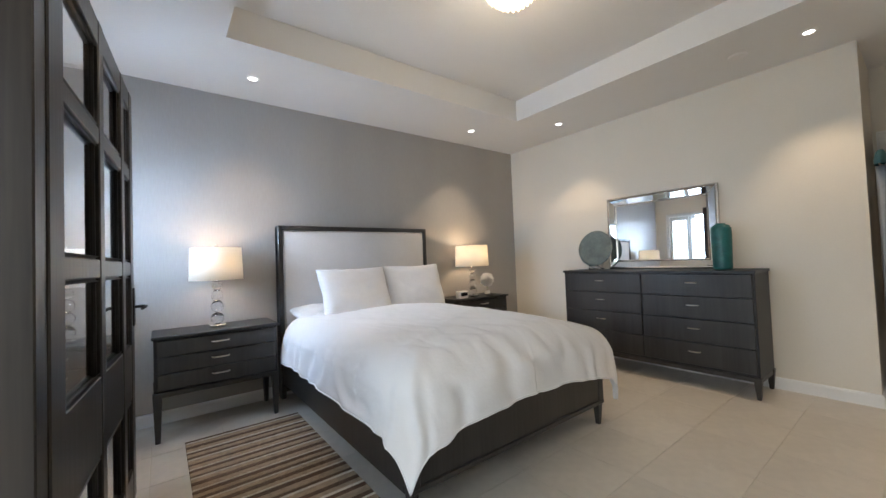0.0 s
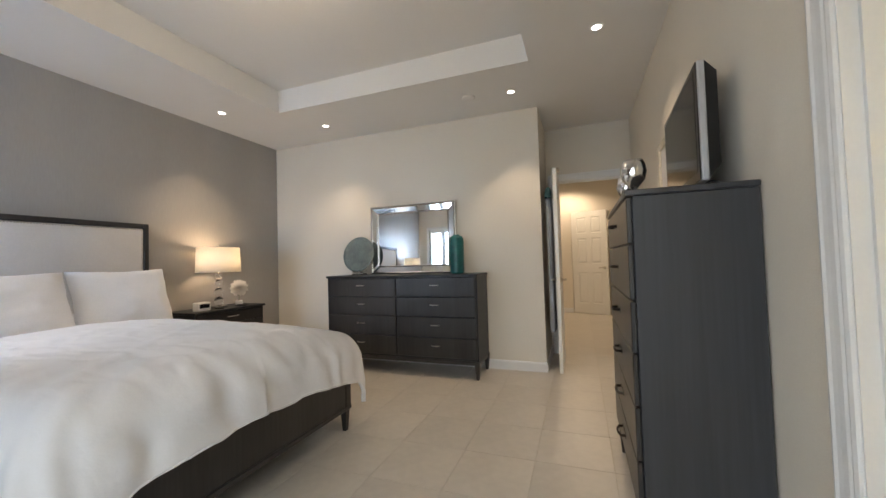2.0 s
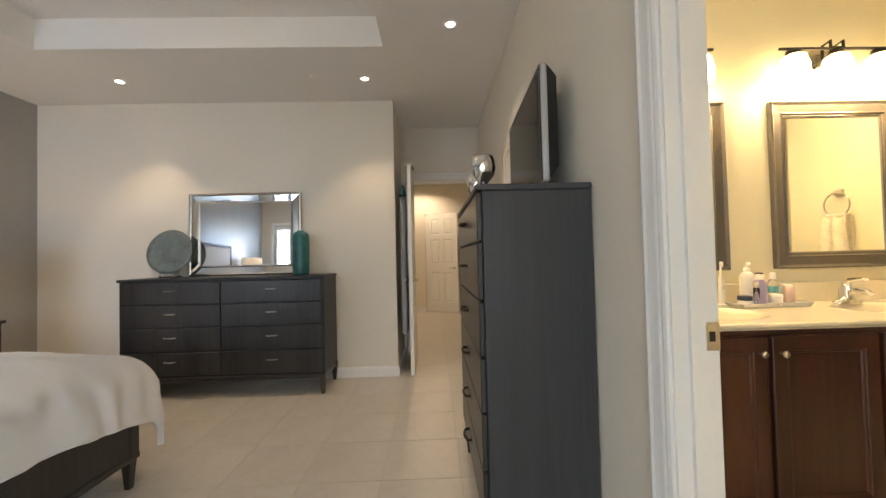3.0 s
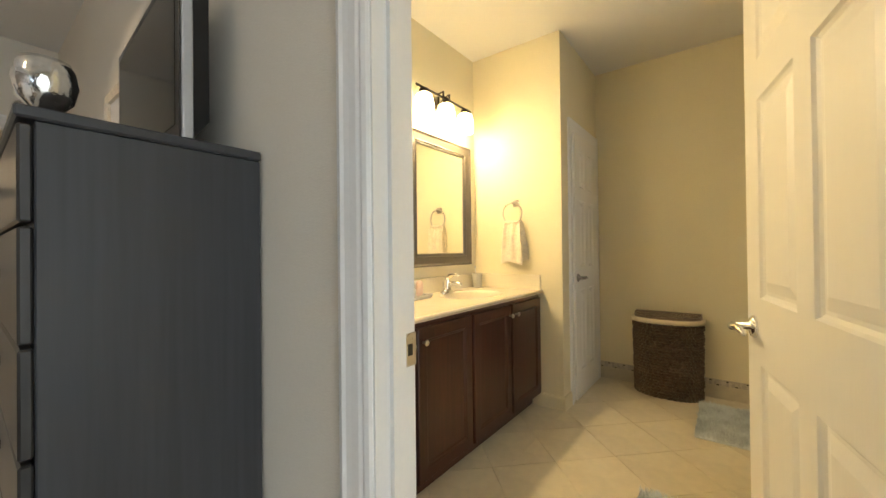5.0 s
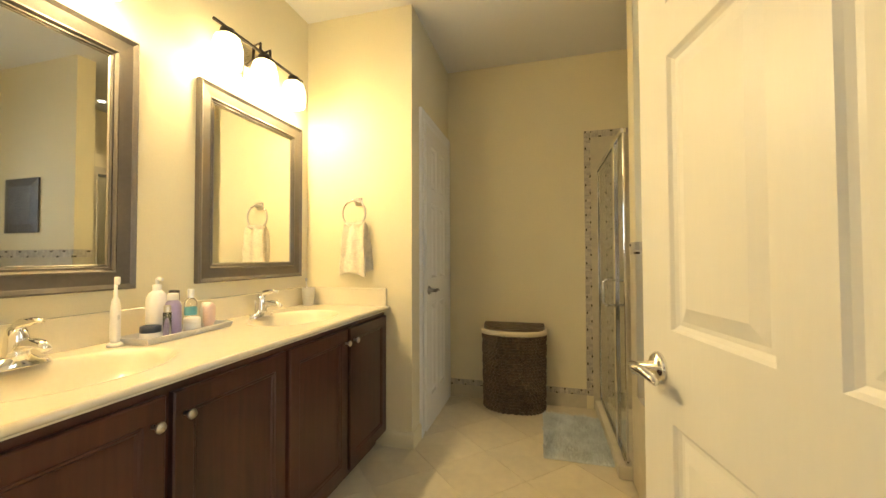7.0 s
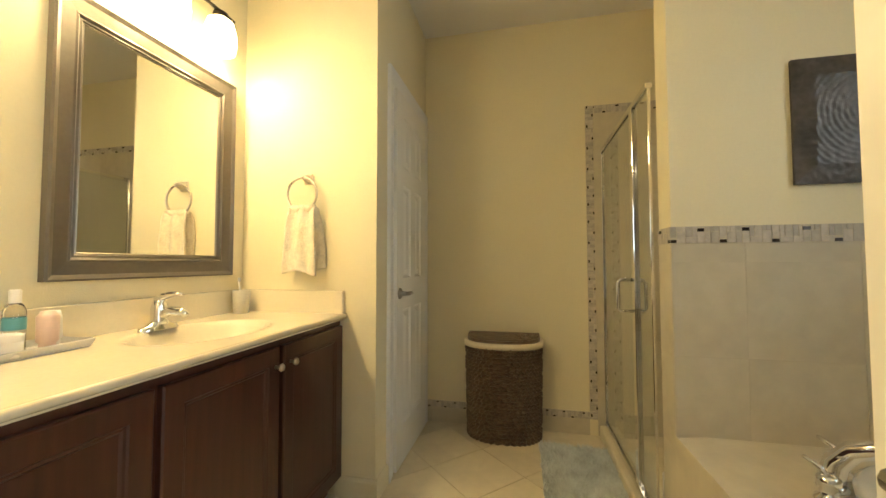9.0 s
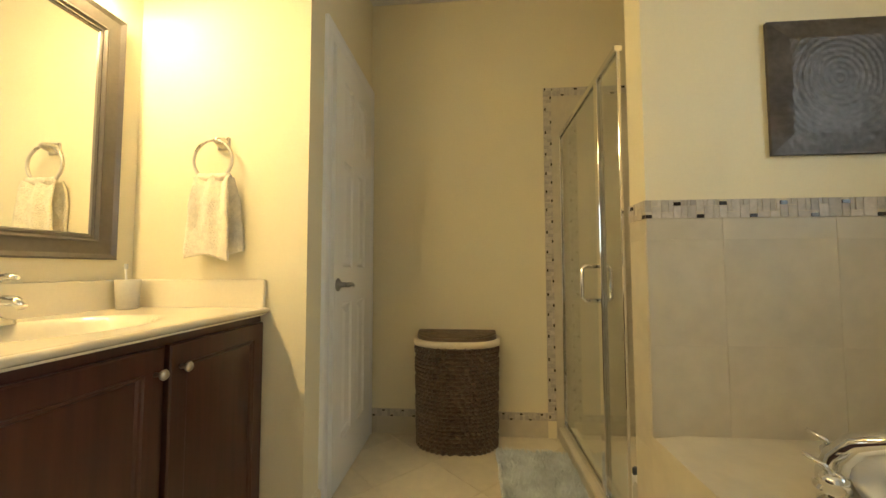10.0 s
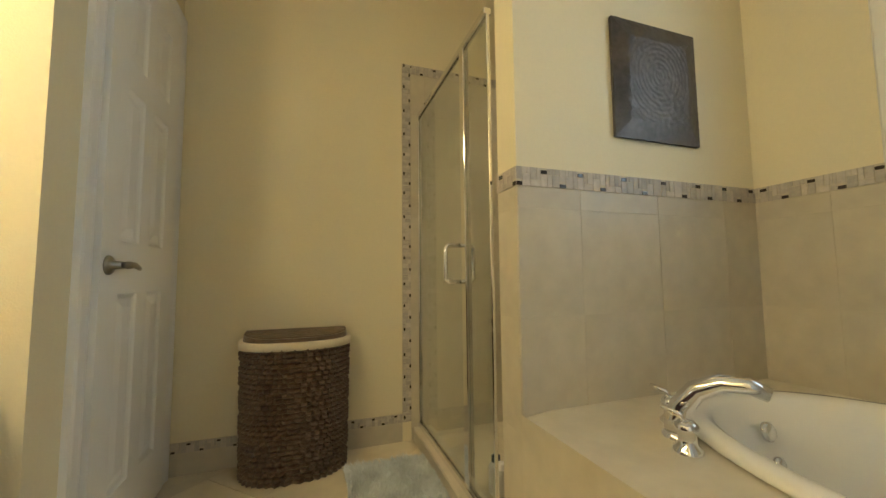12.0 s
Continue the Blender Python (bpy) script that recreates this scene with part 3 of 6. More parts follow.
lamp("daylight_window", "AREA", (0.0, (WY0 + WY1) / 2, (WZ0 + WZ1) / 2), WINDOW_W, DAY, WY1 - WY0, (2.0, (WY0 + WY1) / 2 + 1.1, 1.3), size_y=WZ1 - WZ0)
lamp("daylight_patio", "AREA", (0.0, (PY0 + PY1) / 2, PZ1 / 2), PATIO_W, DAY, PY1 - PY0 - 0.02, (2.0, (PY0 + PY1) / 2 + 0.5, 1.1), size_y=PZ1 - 0.04)
lamp("daylight_bath", "AREA", (-0.05, (BWY0 + BWY1) / 2, (BWZ0 + BWZ1) / 2), BATH_WINDOW_W, DAY, BWY1 - BWY0, (2.0, (BWY0 + BWY1) / 2, 1.3), size_y=BWZ1 - BWZ0)


# ---- downlights and chandelier ----
def downlight(x, y, group="downlights in the bedroom ceiling", watts=SPOT_W, spread=84):
    t = thing("downlight", (x, y, CEIL), "small round recessed downlight with a white rim, lit", "downlight", group)
    part("trim_ring", lathe([(0.030, -0.001), (0.030, -0.006), (0.040, -0.007), (0.046, -0.004), (0.047, 0.0)], 28), M["trim"], t, smooth=True)
    part("lens", lathe([(0, -0.004), (0.029, -0.004), (0.029, -0.001)], 24), M["spotlit"], t, "glowing lens")
    lamp("downlight_lamp", "SPOT", (x, y, CEIL - 0.02), watts, SPOTC, 0.025, (x, y, 0), spread)


for x, y in ((1.327, 4.35), (3.647, 4.352), (4.36, 3.651), (4.36, 1.594), (3.627, 0.892)):
    downlight(x, y)
downlight(8.55, 1.25, "hall downlights", 60, 150)
# Unseen second fitting, added as fill to brighten the hall.
downlight(6.6, 0.9, "hall downlights", 40, 150)
downlight(0.50, -2.14, "downlight in the shower ceiling", 20)
t = thing("smoke_detector", (4.325, 1.99, CEIL), "flat white round ceiling sounder", "smoke detector")
part("disc", lathe([(0, -0.012), (0.05, -0.012), (0.062, -0.007), (0.064, 0)], 28), M["pvc"], t, smooth=True)

t = thing("chandelier", (2.44, 2.60, TZ), "round tiered crystal ceiling light, lit warm", "chandelier")
part("canopy", lathe([(0, -0.03), (0.05, -0.03), (0.065, -0.012), (0.068, 0.0)], 28), M["chrome"], t, "chrome canopy", True)
part("stem", lathe([(0.009, -0.175), (0.009, -0.03)], 12), M["chrome"], t)
for i, (r, z, n) in enumerate(((0.165, -0.060, 30), (0.125, -0.095, 24), (0.085, -0.125, 16), (0.04, -0.150, 8))):
    part("ring", tube([(r * math.cos(a), r * math.sin(a), z) for a in [2 * math.pi * k / 32 for k in range(32)]], 0.005, 6, cyclic=True), M["chrome"], t)
    for k in range(n):
        a = 2 * math.pi * k / n
        part("crystal", lathe([(0, -0.075), (0.013, -0.05), (0.013, -0.012), (0, 0.0)], 6, at=(r * math.cos(a), r * math.sin(a), z)), M["crystal_lit"], t, "glowing faceted crystal" if k == 0 else "")
lamp("chandelier_lamp", "POINT", (2.44, 2.60, TZ - 0.30), CHAND_W, (1.0, 0.82, 0.58), 0.12)

# ---- bedroom furniture ----


def bar_pull(parent, x, y, z, axis, length=0.10, out=(-1, 0)):
    """Slim chrome bow pull; out is the way it stands off the front."""
    ox, oy = out
    pts = []
    for s, d in ((-0.5, 0.0), (-0.46, 0.018), (-0.2, 0.024), (0.2, 0.024), (0.46, 0.018), (0.5, 0.0)):
        px, py = (x + ox * d, y + s * length) if axis == "y" else (x + s * length, y + oy * d)
        pts.append((px, py, z))
    return part("pull", tube(pts, 0.005, 8), M["nickel"], parent, "slim nickel pull", True)


def bed():
    t = thing("bed", (2.37, 2.58, 0), "queen bed with dark wooden frame and pale upholstered headboard", "bed")
    hw = 0.79
    hb = box(-0.806, 2.14, 0.05, 0.806, 2.205, 1.50, 0.004)
    part("headboard_back", hb, M["ebony"], t)
    for nm, q in (("headboard_post", (-0.806, 2.10, 0.0, -0.766, 2.21, 1.545)), ("headboard_post", (0.766, 2.10, 0.0, 0.806, 2.21, 1.545)), ("headboard_top_rail", (-0.766, 2.10, 1.505, 0.766, 2.21, 1.545))):
        part(nm, box(*q, 0.005), M["ebony"], t)
    b = box(-0.764, 2.105, 0.55, 0.764, 2.138, 1.503, 0.012, seg=3)
    pad = part("headboard_pad", b, M["uphol"], t, "pale grey upholstered pad", True)
    b = None
    for i in range(92):
        x = -0.75 + i * 1.5 / 91
        b = lathe([(0.006, 0), (0.004, 0.003), (0, 0.0045)], 6, b, (x, -1.493, 2.105 * 0))
    for s in (-1, 1):
        for i in range(56):
            b = lathe([(0.006, 0), (0.004, 0.003), (0, 0.0045)], 6, b, (s * 0.752, -0.60 - i * 0.89 / 55, 0))
    bmesh.ops.transform(b, matrix=Matrix.Translation((0, 2.105, 0)) @ Matrix.Rotation(radians(90), 4, "X") @ Matrix.Diagonal((1, -1, 1, 1)), verts=b.verts[:])
    for v in b.verts:
        v.co.z = abs(v.co.z)
    bmesh.ops.recalc_face_normals(b, faces=b.faces[:])
    tagged(part("nailheads", b, M["nail"], pad, "row of small pewter nailheads"), kind="stuff")
    part("side_rail", box(-hw, 0.05, 0.13, -hw + 0.035, 2.10, 0.36, 0.006), M["ebony"], t)
    part("side_rail", box(hw - 0.035, 0.05, 0.13, hw, 2.10, 0.36, 0.006), M["ebony"], t)
    b = box(-hw, 0.0, 0.16, hw, 0.04, 0.40, 0.006)
    part("footboard", b, M["ebony"], t)
    part("footboard_lip", box(-hw - 0.006, -0.01, 0.145, hw + 0.006, 0.045, 0.175, 0.005), M["ebony"], t)
    for x in (-hw + 0.025, hw - 0.025):
        part("leg", taper_leg(x, 0.025, 0.0, 0.16, 0.05, 0.028), M["ebony"], t)
        part("foot_post", box(x - 0.03, -0.008, 0.16, x + 0.03, 0.05, 0.405, 0.006), M["ebony"], t)
    part("slat_base", box(-hw + 0.035, 0.04, 0.28, hw - 0.035, 2.10, 0.30), M["ebony"], t)
    m = thing("mattress", (2.37, 2.58, 0.30), "thick white mattress on the bed base", "mattress")
    part("mattress_body", box(-0.745, 0.05, 0, 0.745, 2.095, 0.29, 0.05, seg=3), M["linen"], m, smooth=True)


def duvet():
    """One quilt sheet: flat crown over the mattress, rolled edges and hanging sides with folds."""
    t = thing("duvet", (2.37, 2.58, 0.645), "rumpled white duvet hanging over the foot and sides of the bed", "duvet")
    b = bmesh.new()
    nx, ny = 196, 180
    hw, fr = 0.79, -0.02
    W0, W1 = -1.125, 1.20
    L1 = 1.86
    grid = []
    for j in range(ny + 1):
        row = []
        for i in range(nx + 1):
            s = W0 + (W1 - W0) * i / nx
            low = -0.335 - 0.05 / (1 + math.exp(min(60.0, (s + 0.60) / 0.014))) + 0.012 * noise.noise(Vector((s * 5, 0.0, 9.0)))
            q = low + (L1 - low) * j / ny
            big = noise.noise(Vector((s * 1.7, q * 1.7, 3.1)))
            mid = noise.noise(Vector((s * 4.5, q * 4.2, 7.7)))
            fin = noise.noise(Vector((s * 10.0, q * 8.0, 1.7)))
            r = 0.14
            ax, ay = hw - r + 0.02 + 0.13 * (s > 0), fr + r
            dx, dy = max(0.0, abs(s) - ax), max(0.0, ay - q)
            d = math.hypot(dx, dy)
            a = min(d, r * math.pi / 2) / r
            out, drop = r * math.sin(a), r * (1 - math.cos(a)) + max(0.0, d - r * math.pi / 2)
            ang = math.atan2(dy, dx) if d > 0 else 0.0
            run = (ay - q if dy == 0 else 0.0) + ang * 0.35 + (ax - abs(s) if dx == 0 else 0.0)
            hang = min(1.0, drop / 0.16)
            out += (0.025 + 0.10 * min(drop, 0.35)) * hang + (0.007 * math.sin(run * 26 + 9 * big + 4 * mid) + 0.006 * math.sin(run * 9 + 4 * big + (s > 0))) * hang * min(1.0, drop / 0.3 + 0.3)
            x = math.copysign(min(abs(s), ax) + out * math.cos(ang) * (dx > 0), s)
            y = max(q, ay) - out * math.sin(ang) * (dy > 0)
            crown = 0.055 * math.cos(min(1.0, abs(s) / hw) * 1.2) + 0.03 * math.sin(max(0, q) * 1.6)
            z = crown - drop * (0.92 + 0.08 * big)
            soft = 1 - 0.5 * hang
            z += (0.014 * big + 0.007 * abs(mid) + 0.004 * fin) * soft
            z += 0.060 - 0.095 * min(1.0, max(0.0, (s - 0.34) / 0.62)) ** 1.5
            fold = math.exp(-((s * 0.8 + q * 0.6 - 0.2) / 0.05) ** 2) * 0.006 + math.exp(-((s * 0.5 - q * 0.85 + 0.5) / 0.04) ** 2) * 0.006
            z += fold * soft
            crease = abs(noise.noise(Vector((s * 6 + q * 3.5, q * 2 - s * 2.6, 11.0)))) ** 0.7
            z -= 0.005 * (1 - crease) ** 6
            wx = s + 0.10 * noise.noise(Vector((s * 3, q * 3, 21.0)))
            rumple = noise.noise(Vector((wx * 9 - q * 2, q * 4.5 + wx * 2, 31.0)))
            z += 0.0045 * (1 - abs(rumple)) ** 2 - 0.003
            rx, ry = s + 0.25, q - 0.55
            fan, far = math.atan2(-ry, -rx), math.hypot(rx, ry)
            ray = math.sin(fan * 19 + 5 * big + 2.5 * mid) * math.exp(-((far - 0.62) / 0.22) ** 2) * (0.2 < fan < 2.2)
            z += 0.0035 * ray
            x -= 0.008 * ray * hang * math.cos(ang) * (s < 0)
            y -= 0.008 * ray * hang * math.sin(ang)
            row.append(b.verts.new((x, y, max(z, -0.585))))
        grid.append(row)
    for j in range(ny):
        for i in range(nx):
            b.faces.new((grid[j][i], grid[j][i + 1], grid[j + 1][i + 1], grid[j + 1][i]))
    bmesh.ops.recalc_face_normals(b, faces=b.faces[:])
    if sum(f.normal.z for f in b.faces) < 0:
        bmesh.ops.reverse_faces(b, faces=b.faces[:])
    rim = [grid[0][i].co.copy() for i in range(0, nx + 1, 2)]
    rim = [grid[j][0].co.copy() for j in range(ny, 0, -3)] + rim + [grid[j][nx].co.copy() for j in range(3, ny + 1, 3)]
    part("hem", tube(rim, 0.0045, 6), M["duvet"], t, "stitched white hem", True)
    ob = part("duvet_sheet", b, M["duvet"], t, smooth=True)
    so = ob.modifiers.new("thick", "SOLIDIFY")
    so.thickness, so.offset = 0.028, -1.0


def pillow(x, y, z, turn, lean, w=0.68, h=0.47, thick=0.17, label="plump white pillow leaning on the headboard"):
    t = thing("pillow", (x, y, z), label, "pillow", "pillows on the bed")
    b = bmesh.new()
    n, seed = 30, random.random() * 40
    for side in (1, -1):
        grid = []
        for j in range(n + 1):
            row = []
            for i in range(n + 1):
                u, v = 2 * i / n - 1, 2 * j / n - 1
                edge = max(0.0, (1 - u ** 4) * (1 - v ** 4)) ** 0.5
                pin = 1 - 0.06 * (1 - abs(v)) * abs(u) ** 3
                pin2 = 1 - 0.09 * (1 - abs(u)) * abs(v) ** 3
                d = side * thick / 2 * edge * (1 + 0.16 * noise.noise(Vector((u * 1.6 + seed, v * 1.6, side)))) + 0.010 * noise.noise(Vector((u * 4 + seed, v * 4, 2.0)))
                row.append(b.verts.new((u * w / 2 * pin, d, v * h / 2 * pin2)))
            grid.append(row)
        for j in range(n):
            for i in range(n):
                b.faces.new((grid[j][i], grid[j][i + 1], grid[j + 1][i + 1], grid[j + 1][i]))
    bmesh.ops.remove_doubles(b, verts=b.verts[:], dist=0.004)
    bmesh.ops.recalc_face_normals(b, faces=b.faces[:])
    bmesh.ops.transform(b, matrix=Matrix.Rotation(radians(lean), 4, "X"), verts=b.verts[:])
    part("pillow_case", b, M["linen"], t, smooth=True)
    t.matrix_world = pose(x, y, z, 0, 0, turn)


bed()
duvet()
pillow(2.14, 4.33, 0.92, 4, -22)
pillow(2.81, 4.38, 0.92, -3, -20, w=0.64)
pillow(1.96, 4.52, 0.735, 2, -78, 0.62, 0.40, 0.13, "flat white pillow lying under the others")
pillow(2.78, 4.54, 0.735, 0, -78, 0.62, 0.40, 0.13, "flat white pillow lying under the others")


def nightstand(x0, x1, label):
    y0, y1, top, low = 4.37, 4.78, 0.725, 0.34
    t = thing("nightstand", ((x0 + x1) / 2, (y0 + y1) / 2, 0), label, "nightstand", "nightstands beside the bed")
    w, d = (x1 - x0) / 2, (y1 - y0) / 2
    part("body", box(-w + 0.012, -d + 0.02, low, w - 0.012, d, top - 0.022, 0.003), M["ebony_side"], t)
    part("top", box(-w, -d - 0.004, top - 0.022, w, d, top, 0.004), M["ebony_side"], t, "sheened dark wooden top")
    h = (top - 0.022 - low - 0.016) / 3
    for k in range(3):
        z = low + 0.008 + k * h
        dr = part("drawer", box(-w + 0.03, -d + 0.006, z + 0.003, w - 0.03, -d + 0.02, z + h - 0.003, 0.003), M["ebony"], t)
        bar_pull(dr, 0, -d + 0.006, z + h / 2 + 0.01, "x", 0.11, (0, -1))
    for sx in (-1, 1):
        for sy in (-1, 1):
            part("leg", taper_leg(sx * (w - 0.03), sy * (d - 0.03), 0, low, 0.055, 0.03), M["ebony"], t)
    part("apron", box(-w + 0.05, -d + 0.015, low - 0.035, w - 0.05, -d + 0.035, low, 0.003), M["ebony"], t)


nightstand(0.665, 1.48, "low dark wooden nightstand with three drawers")
nightstand(3.36, 4.175, "dark wooden nightstand with three drawers beside the corner")


def table_lamp(x, y, z, r, watts, label):
    t = thing("table_lamp", (x, y, z), label, "table lamp", "pair of bedside lamps")
    part("base", box(-0.055, -0.055, 0, 0.055, 0.055, 0.022, 0.004), M["chrome"], t, "square chrome foot")
    zz = 0.022
    for rr in (0.046, 0.044, 0.042, 0.036):
        part("crystal_ball", lathe([(0.012, 0.0)] + [(rr * math.sin(a), rr - rr * math.cos(a)) for a in [math.pi * k / 14 for k in range(2, 13)]] + [(0.012, 2 * rr)], 24, at=(0, 0, zz)), M["crystal"], t, "clear crystal ball", True)
        part("collar", lathe([(0.013, -0.004), (0.018, 0.0), (0.013, 0.004)], 16, at=(0, 0, zz + 2 * rr), closed=True), M["chrome"], t)
        zz += 2 * rr
    part("neck", lathe([(0.006, zz), (0.006, zz + 0.10), (0.016, zz + 0.105), (0.016, zz + 0.14), (0, zz + 0.14)], 14), M["chrome"], t)
    s0, s1 = 0.365, 0.615
    part("shade", lathe([(r, s0), (r * 0.95, s1), (r * 0.95 - 0.003, s1), (r - 0.003, s0)], 44, closed=True), M["shade"], t, "ivory drum shade glowing from within", True)
    part("finial", lathe([(0, s1 + 0.03), (0.007, s1 + 0.02), (0.004, s1), (0.003, s1 - 0.06)], 12), M["chrome"], t)
    part("spider", tube([(-r * 0.94, 0, s1 - 0.012), (0, 0, s1 - 0.012), (r * 0.94, 0, s1 - 0.012)], 0.002, 6), M["chrome"], t)
    part("bulb", lathe([(0, 0.435), (0.02, 0.442), (0.028, 0.465), (0.022, 0.49), (0.012, 0.505), (0, 0.506)], 14), M["bulb"], t, "glowing bulb", True)
    lamp("table_lamp_light", "POINT", (x, y, z + 0.55), watts, (1.0, 0.72, 0.42), 0.03)


table_lamp(1.075, 4.56, 0.726, 0.185, LAMP_W, "lit table lamp of stacked crystal balls with drum shade")
table_lamp(3.76, 4.56, 0.726, 0.205, LAMP_W, "lit table lamp of stacked crystal balls by the corner")


def dresser():
    x0, x1, y0, y1, top = 4.37, 4.795, 1.975, 3.70, 1.005
    t = thing("dresser", ((x0 + x1) / 2, (y0 + y1) / 2, 0), "long dark wooden dresser with eight drawers on short legs", "dresser")
    w, d = (y1 - y0) / 2, (x1 - x0) / 2
    low = 0.165
    part("body", box(-d + 0.02, -w + 0.01, low, d, w - 0.01, top - 0.024, 0.003), M["ebony_side"], t)
    part("top", box(-d, -w, top - 0.024, d, w, top, 0.004), M["ebony_side"], t, "dark wooden top")
    zs = [0.19, 0.388, 0.590, 0.785, 0.978]
    gap = 0.004
    split = 2.842 - (y0 + y1) / 2
    for a, c2 in zip(zs, zs[1:]):
        for p, q in ((-w + 0.02, split), (split, w - 0.02)):
            dr = part("drawer", box(-d + 0.004, p + gap, a + gap, -d + 0.022, q - gap, c2 - gap, 0.004), M["ebony"], t)
            bar_pull(dr, -d + 0.004, (p + q) / 2, (a + c2) / 2 + 0.02, "y", 0.085)
    part("base_rail", box(-d + 0.008, -w + 0.03, 0.135, -d + 0.03, w - 0.03, low + 0.01, 0.004), M["ebony"], t)
    for sy in (-1, 1):
        part("side_rail", box(-d + 0.03, sy * (w - 0.02) - 0.01, 0.125, d - 0.03, sy * (w - 0.02) + 0.01, low + 0.005, 0.004), M["ebony"], t)
        for sx in (-1, 1):
            part("leg", taper_leg(sx * (d - 0.028), sy * (w - 0.028), 0, low + 0.005, 0.055, 0.026), M["ebony"], t)


dresser()


def wall_mirror():
    """Silver bevelled mirror leaning on the wall over the dresser."""
    t = thing("mirror", (4.72, 2.85, 1.005), "rectangular mirror in a wide antique silver frame above the dresser", "mirror")
    t.matrix_world = pose(4.775, 2.828, 1.006, 0, 0, 0) @ Matrix.Rotation(radians(1.0), 4, "Y")
    W, H = 0.526, 0.785
    mp = Matrix(((0, 0, -1, 0), (1, 0, 0, 0), (0, 1, 0, 0), (0, 0, 0, 1)))
    b = moulding(rect(-W, 0, W, H), [(0, -0.02), (0, 0.016), (0.012, 0.020), (0.022, 0.014), (0.080, 0.004), (0.086, 0.008), (0.096, 0.004), (0.098, -0.012)])
    box(-W, 0, -0.022, W, H, -0.02, bm=b)
    bmesh.ops.transform(b, matrix=mp, verts=b.verts[:])
    bmesh.ops.recalc_face_normals(b, faces=b.faces[:])
    fr = part("frame", b, M["silverleaf"], t)
    b = moulding(rect(-W + 0.02, 0.02, W - 0.02, H - 0.02), [(0.004, 0.0145), (0.058, 0.0075)])
    bmesh.ops.transform(b, matrix=mp, verts=b.verts[:])
    part("mirror_border", b, M["mirror"], t, "sloping mirrored border strips")
    b = box(-W + 0.095, 0.095, -0.006, W - 0.095, H - 0.095, -0.002)
    bmesh.ops.transform(b, matrix=mp, verts=b.verts[:])
    part("glass_plate", b, M["mirror"], t, "clear mirror plate")


wall_mirror()

t = thing("plate", (4.69, 3.472, 1.006), "smoky green glass charger plate on a clear stand", "plate")
b = lathe([(0, 0.0), (0.10, 0.002), (0.17, 0.012), (0.205, 0.028), (0.207, 0.032), (0.17, 0.018), (0.10, 0.008), (0, 0.006)], 48)
bmesh.ops.transform(b, matrix=Matrix.Translation((0.02, 0, 0.232)) @ Matrix.Rotation(radians(-78), 4, "Y"), verts=b.verts[:])
part("dish", b, M["plate"], t, smooth=True)
b = box(-0.07, -0.06, 0, 0.07, 0.06, 0.012, 0.003)
for s in (-0.05, 0.05):
    tube([(-0.06, s, 0.01), (-0.065, s, 0.045), (-0.03, s, 0.03), (0.04, s, 0.012), (0.07, s, 0.12)], 0.006, 8, b)
part("stand", b, M["crystal"], t, "clear stand")

t = thing("vase", (4.60, 2.245, 1.006), "tall teal ceramic vase with ribbed texture", "vase")
b = bmesh.new()
pr = [(0, 0), (0.062, 0.0), (0.070, 0.02), (0.074, 0.15), (0.076, 0.30), (0.074, 0.355), (0.060, 0.38), (0.036, 0.388), (0.034, 0.398), (0.028, 0.398), (0.028, 0.37), (0, 0.36)]
fine = []
for (r0, z0), (r1, z1) in zip(pr, pr[1:]):
    k = max(1, int(abs(z1 - z0) / 0.012))
    for i in range(k):
        f2 = i / k
        fine.append((r0 + (r1 - r0) * f2 + (0.0018 * (-1) ** i if r0 > 0.05 and 0.01 < z0 < 0.36 else 0), z0 + (z1 - z0) * f2))
part("vase_body", lathe(fine + [pr[-1]], 36, b), M["teal"], t, smooth=True)


def chest():
    x0, x1, y0, y1, top = 2.47, 3.40, 0.482, 0.888, 1.38
    t = thing("chest_of_drawers", ((x0 + x1) / 2, (y0 + y1) / 2, 0), "tall dark wooden chest with six drawers", "chest of drawers")
    w, d = (x1 - x0) / 2, (y1 - y0) / 2
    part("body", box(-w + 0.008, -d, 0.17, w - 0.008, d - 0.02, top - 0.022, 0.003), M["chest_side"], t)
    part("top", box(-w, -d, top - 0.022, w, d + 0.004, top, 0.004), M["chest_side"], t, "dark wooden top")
    zs = [0.195, 0.390, 0.587, 0.778, 0.972, 1.179, top - 0.026]
    for a, c2 in zip(zs, zs[1:]):
        dr = part("drawer", box(-w + 0.008, d - 0.019, a + 0.004, w - 0.008, d, c2 - 0.003, 0.004), M["ebony"], t)
        zc = (a + c2) / 2 + 0.012
        part("pull", tube([(-0.055, d, zc), (-0.053, d + 0.020, zc), (-0.02, d + 0.028, zc), (0.02, d + 0.028, zc), (0.053, d + 0.020, zc), (0.055, d, zc)], 0.006, 8), M["bronze"], dr, "dark metal bow pull", True)
        part("back_plate", box(-0.062, d - 0.001, zc - 0.010, 0.062, d + 0.002, zc + 0.010, 0.001), M["bronze"], dr)
    part("base_rail", box(-w + 0.03, d - 0.035, 0.135, w - 0.03, d - 0.012, 0.172, 0.004), M["ebony"], t)
    for sx in (-1, 1):
        part("side_rail", box(sx * (w - 0.022) - 0.01, -d + 0.03, 0.135, sx * (w - 0.022) + 0.01, d - 0.04, 0.172, 0.004), M["ebony"], t)
        for sy in (-1, 1):
            part("leg", taper_leg(sx * (w - 0.034), sy * (d - 0.034), 0, 0.172, 0.052, 0.028), M["ebony"], t)


chest()


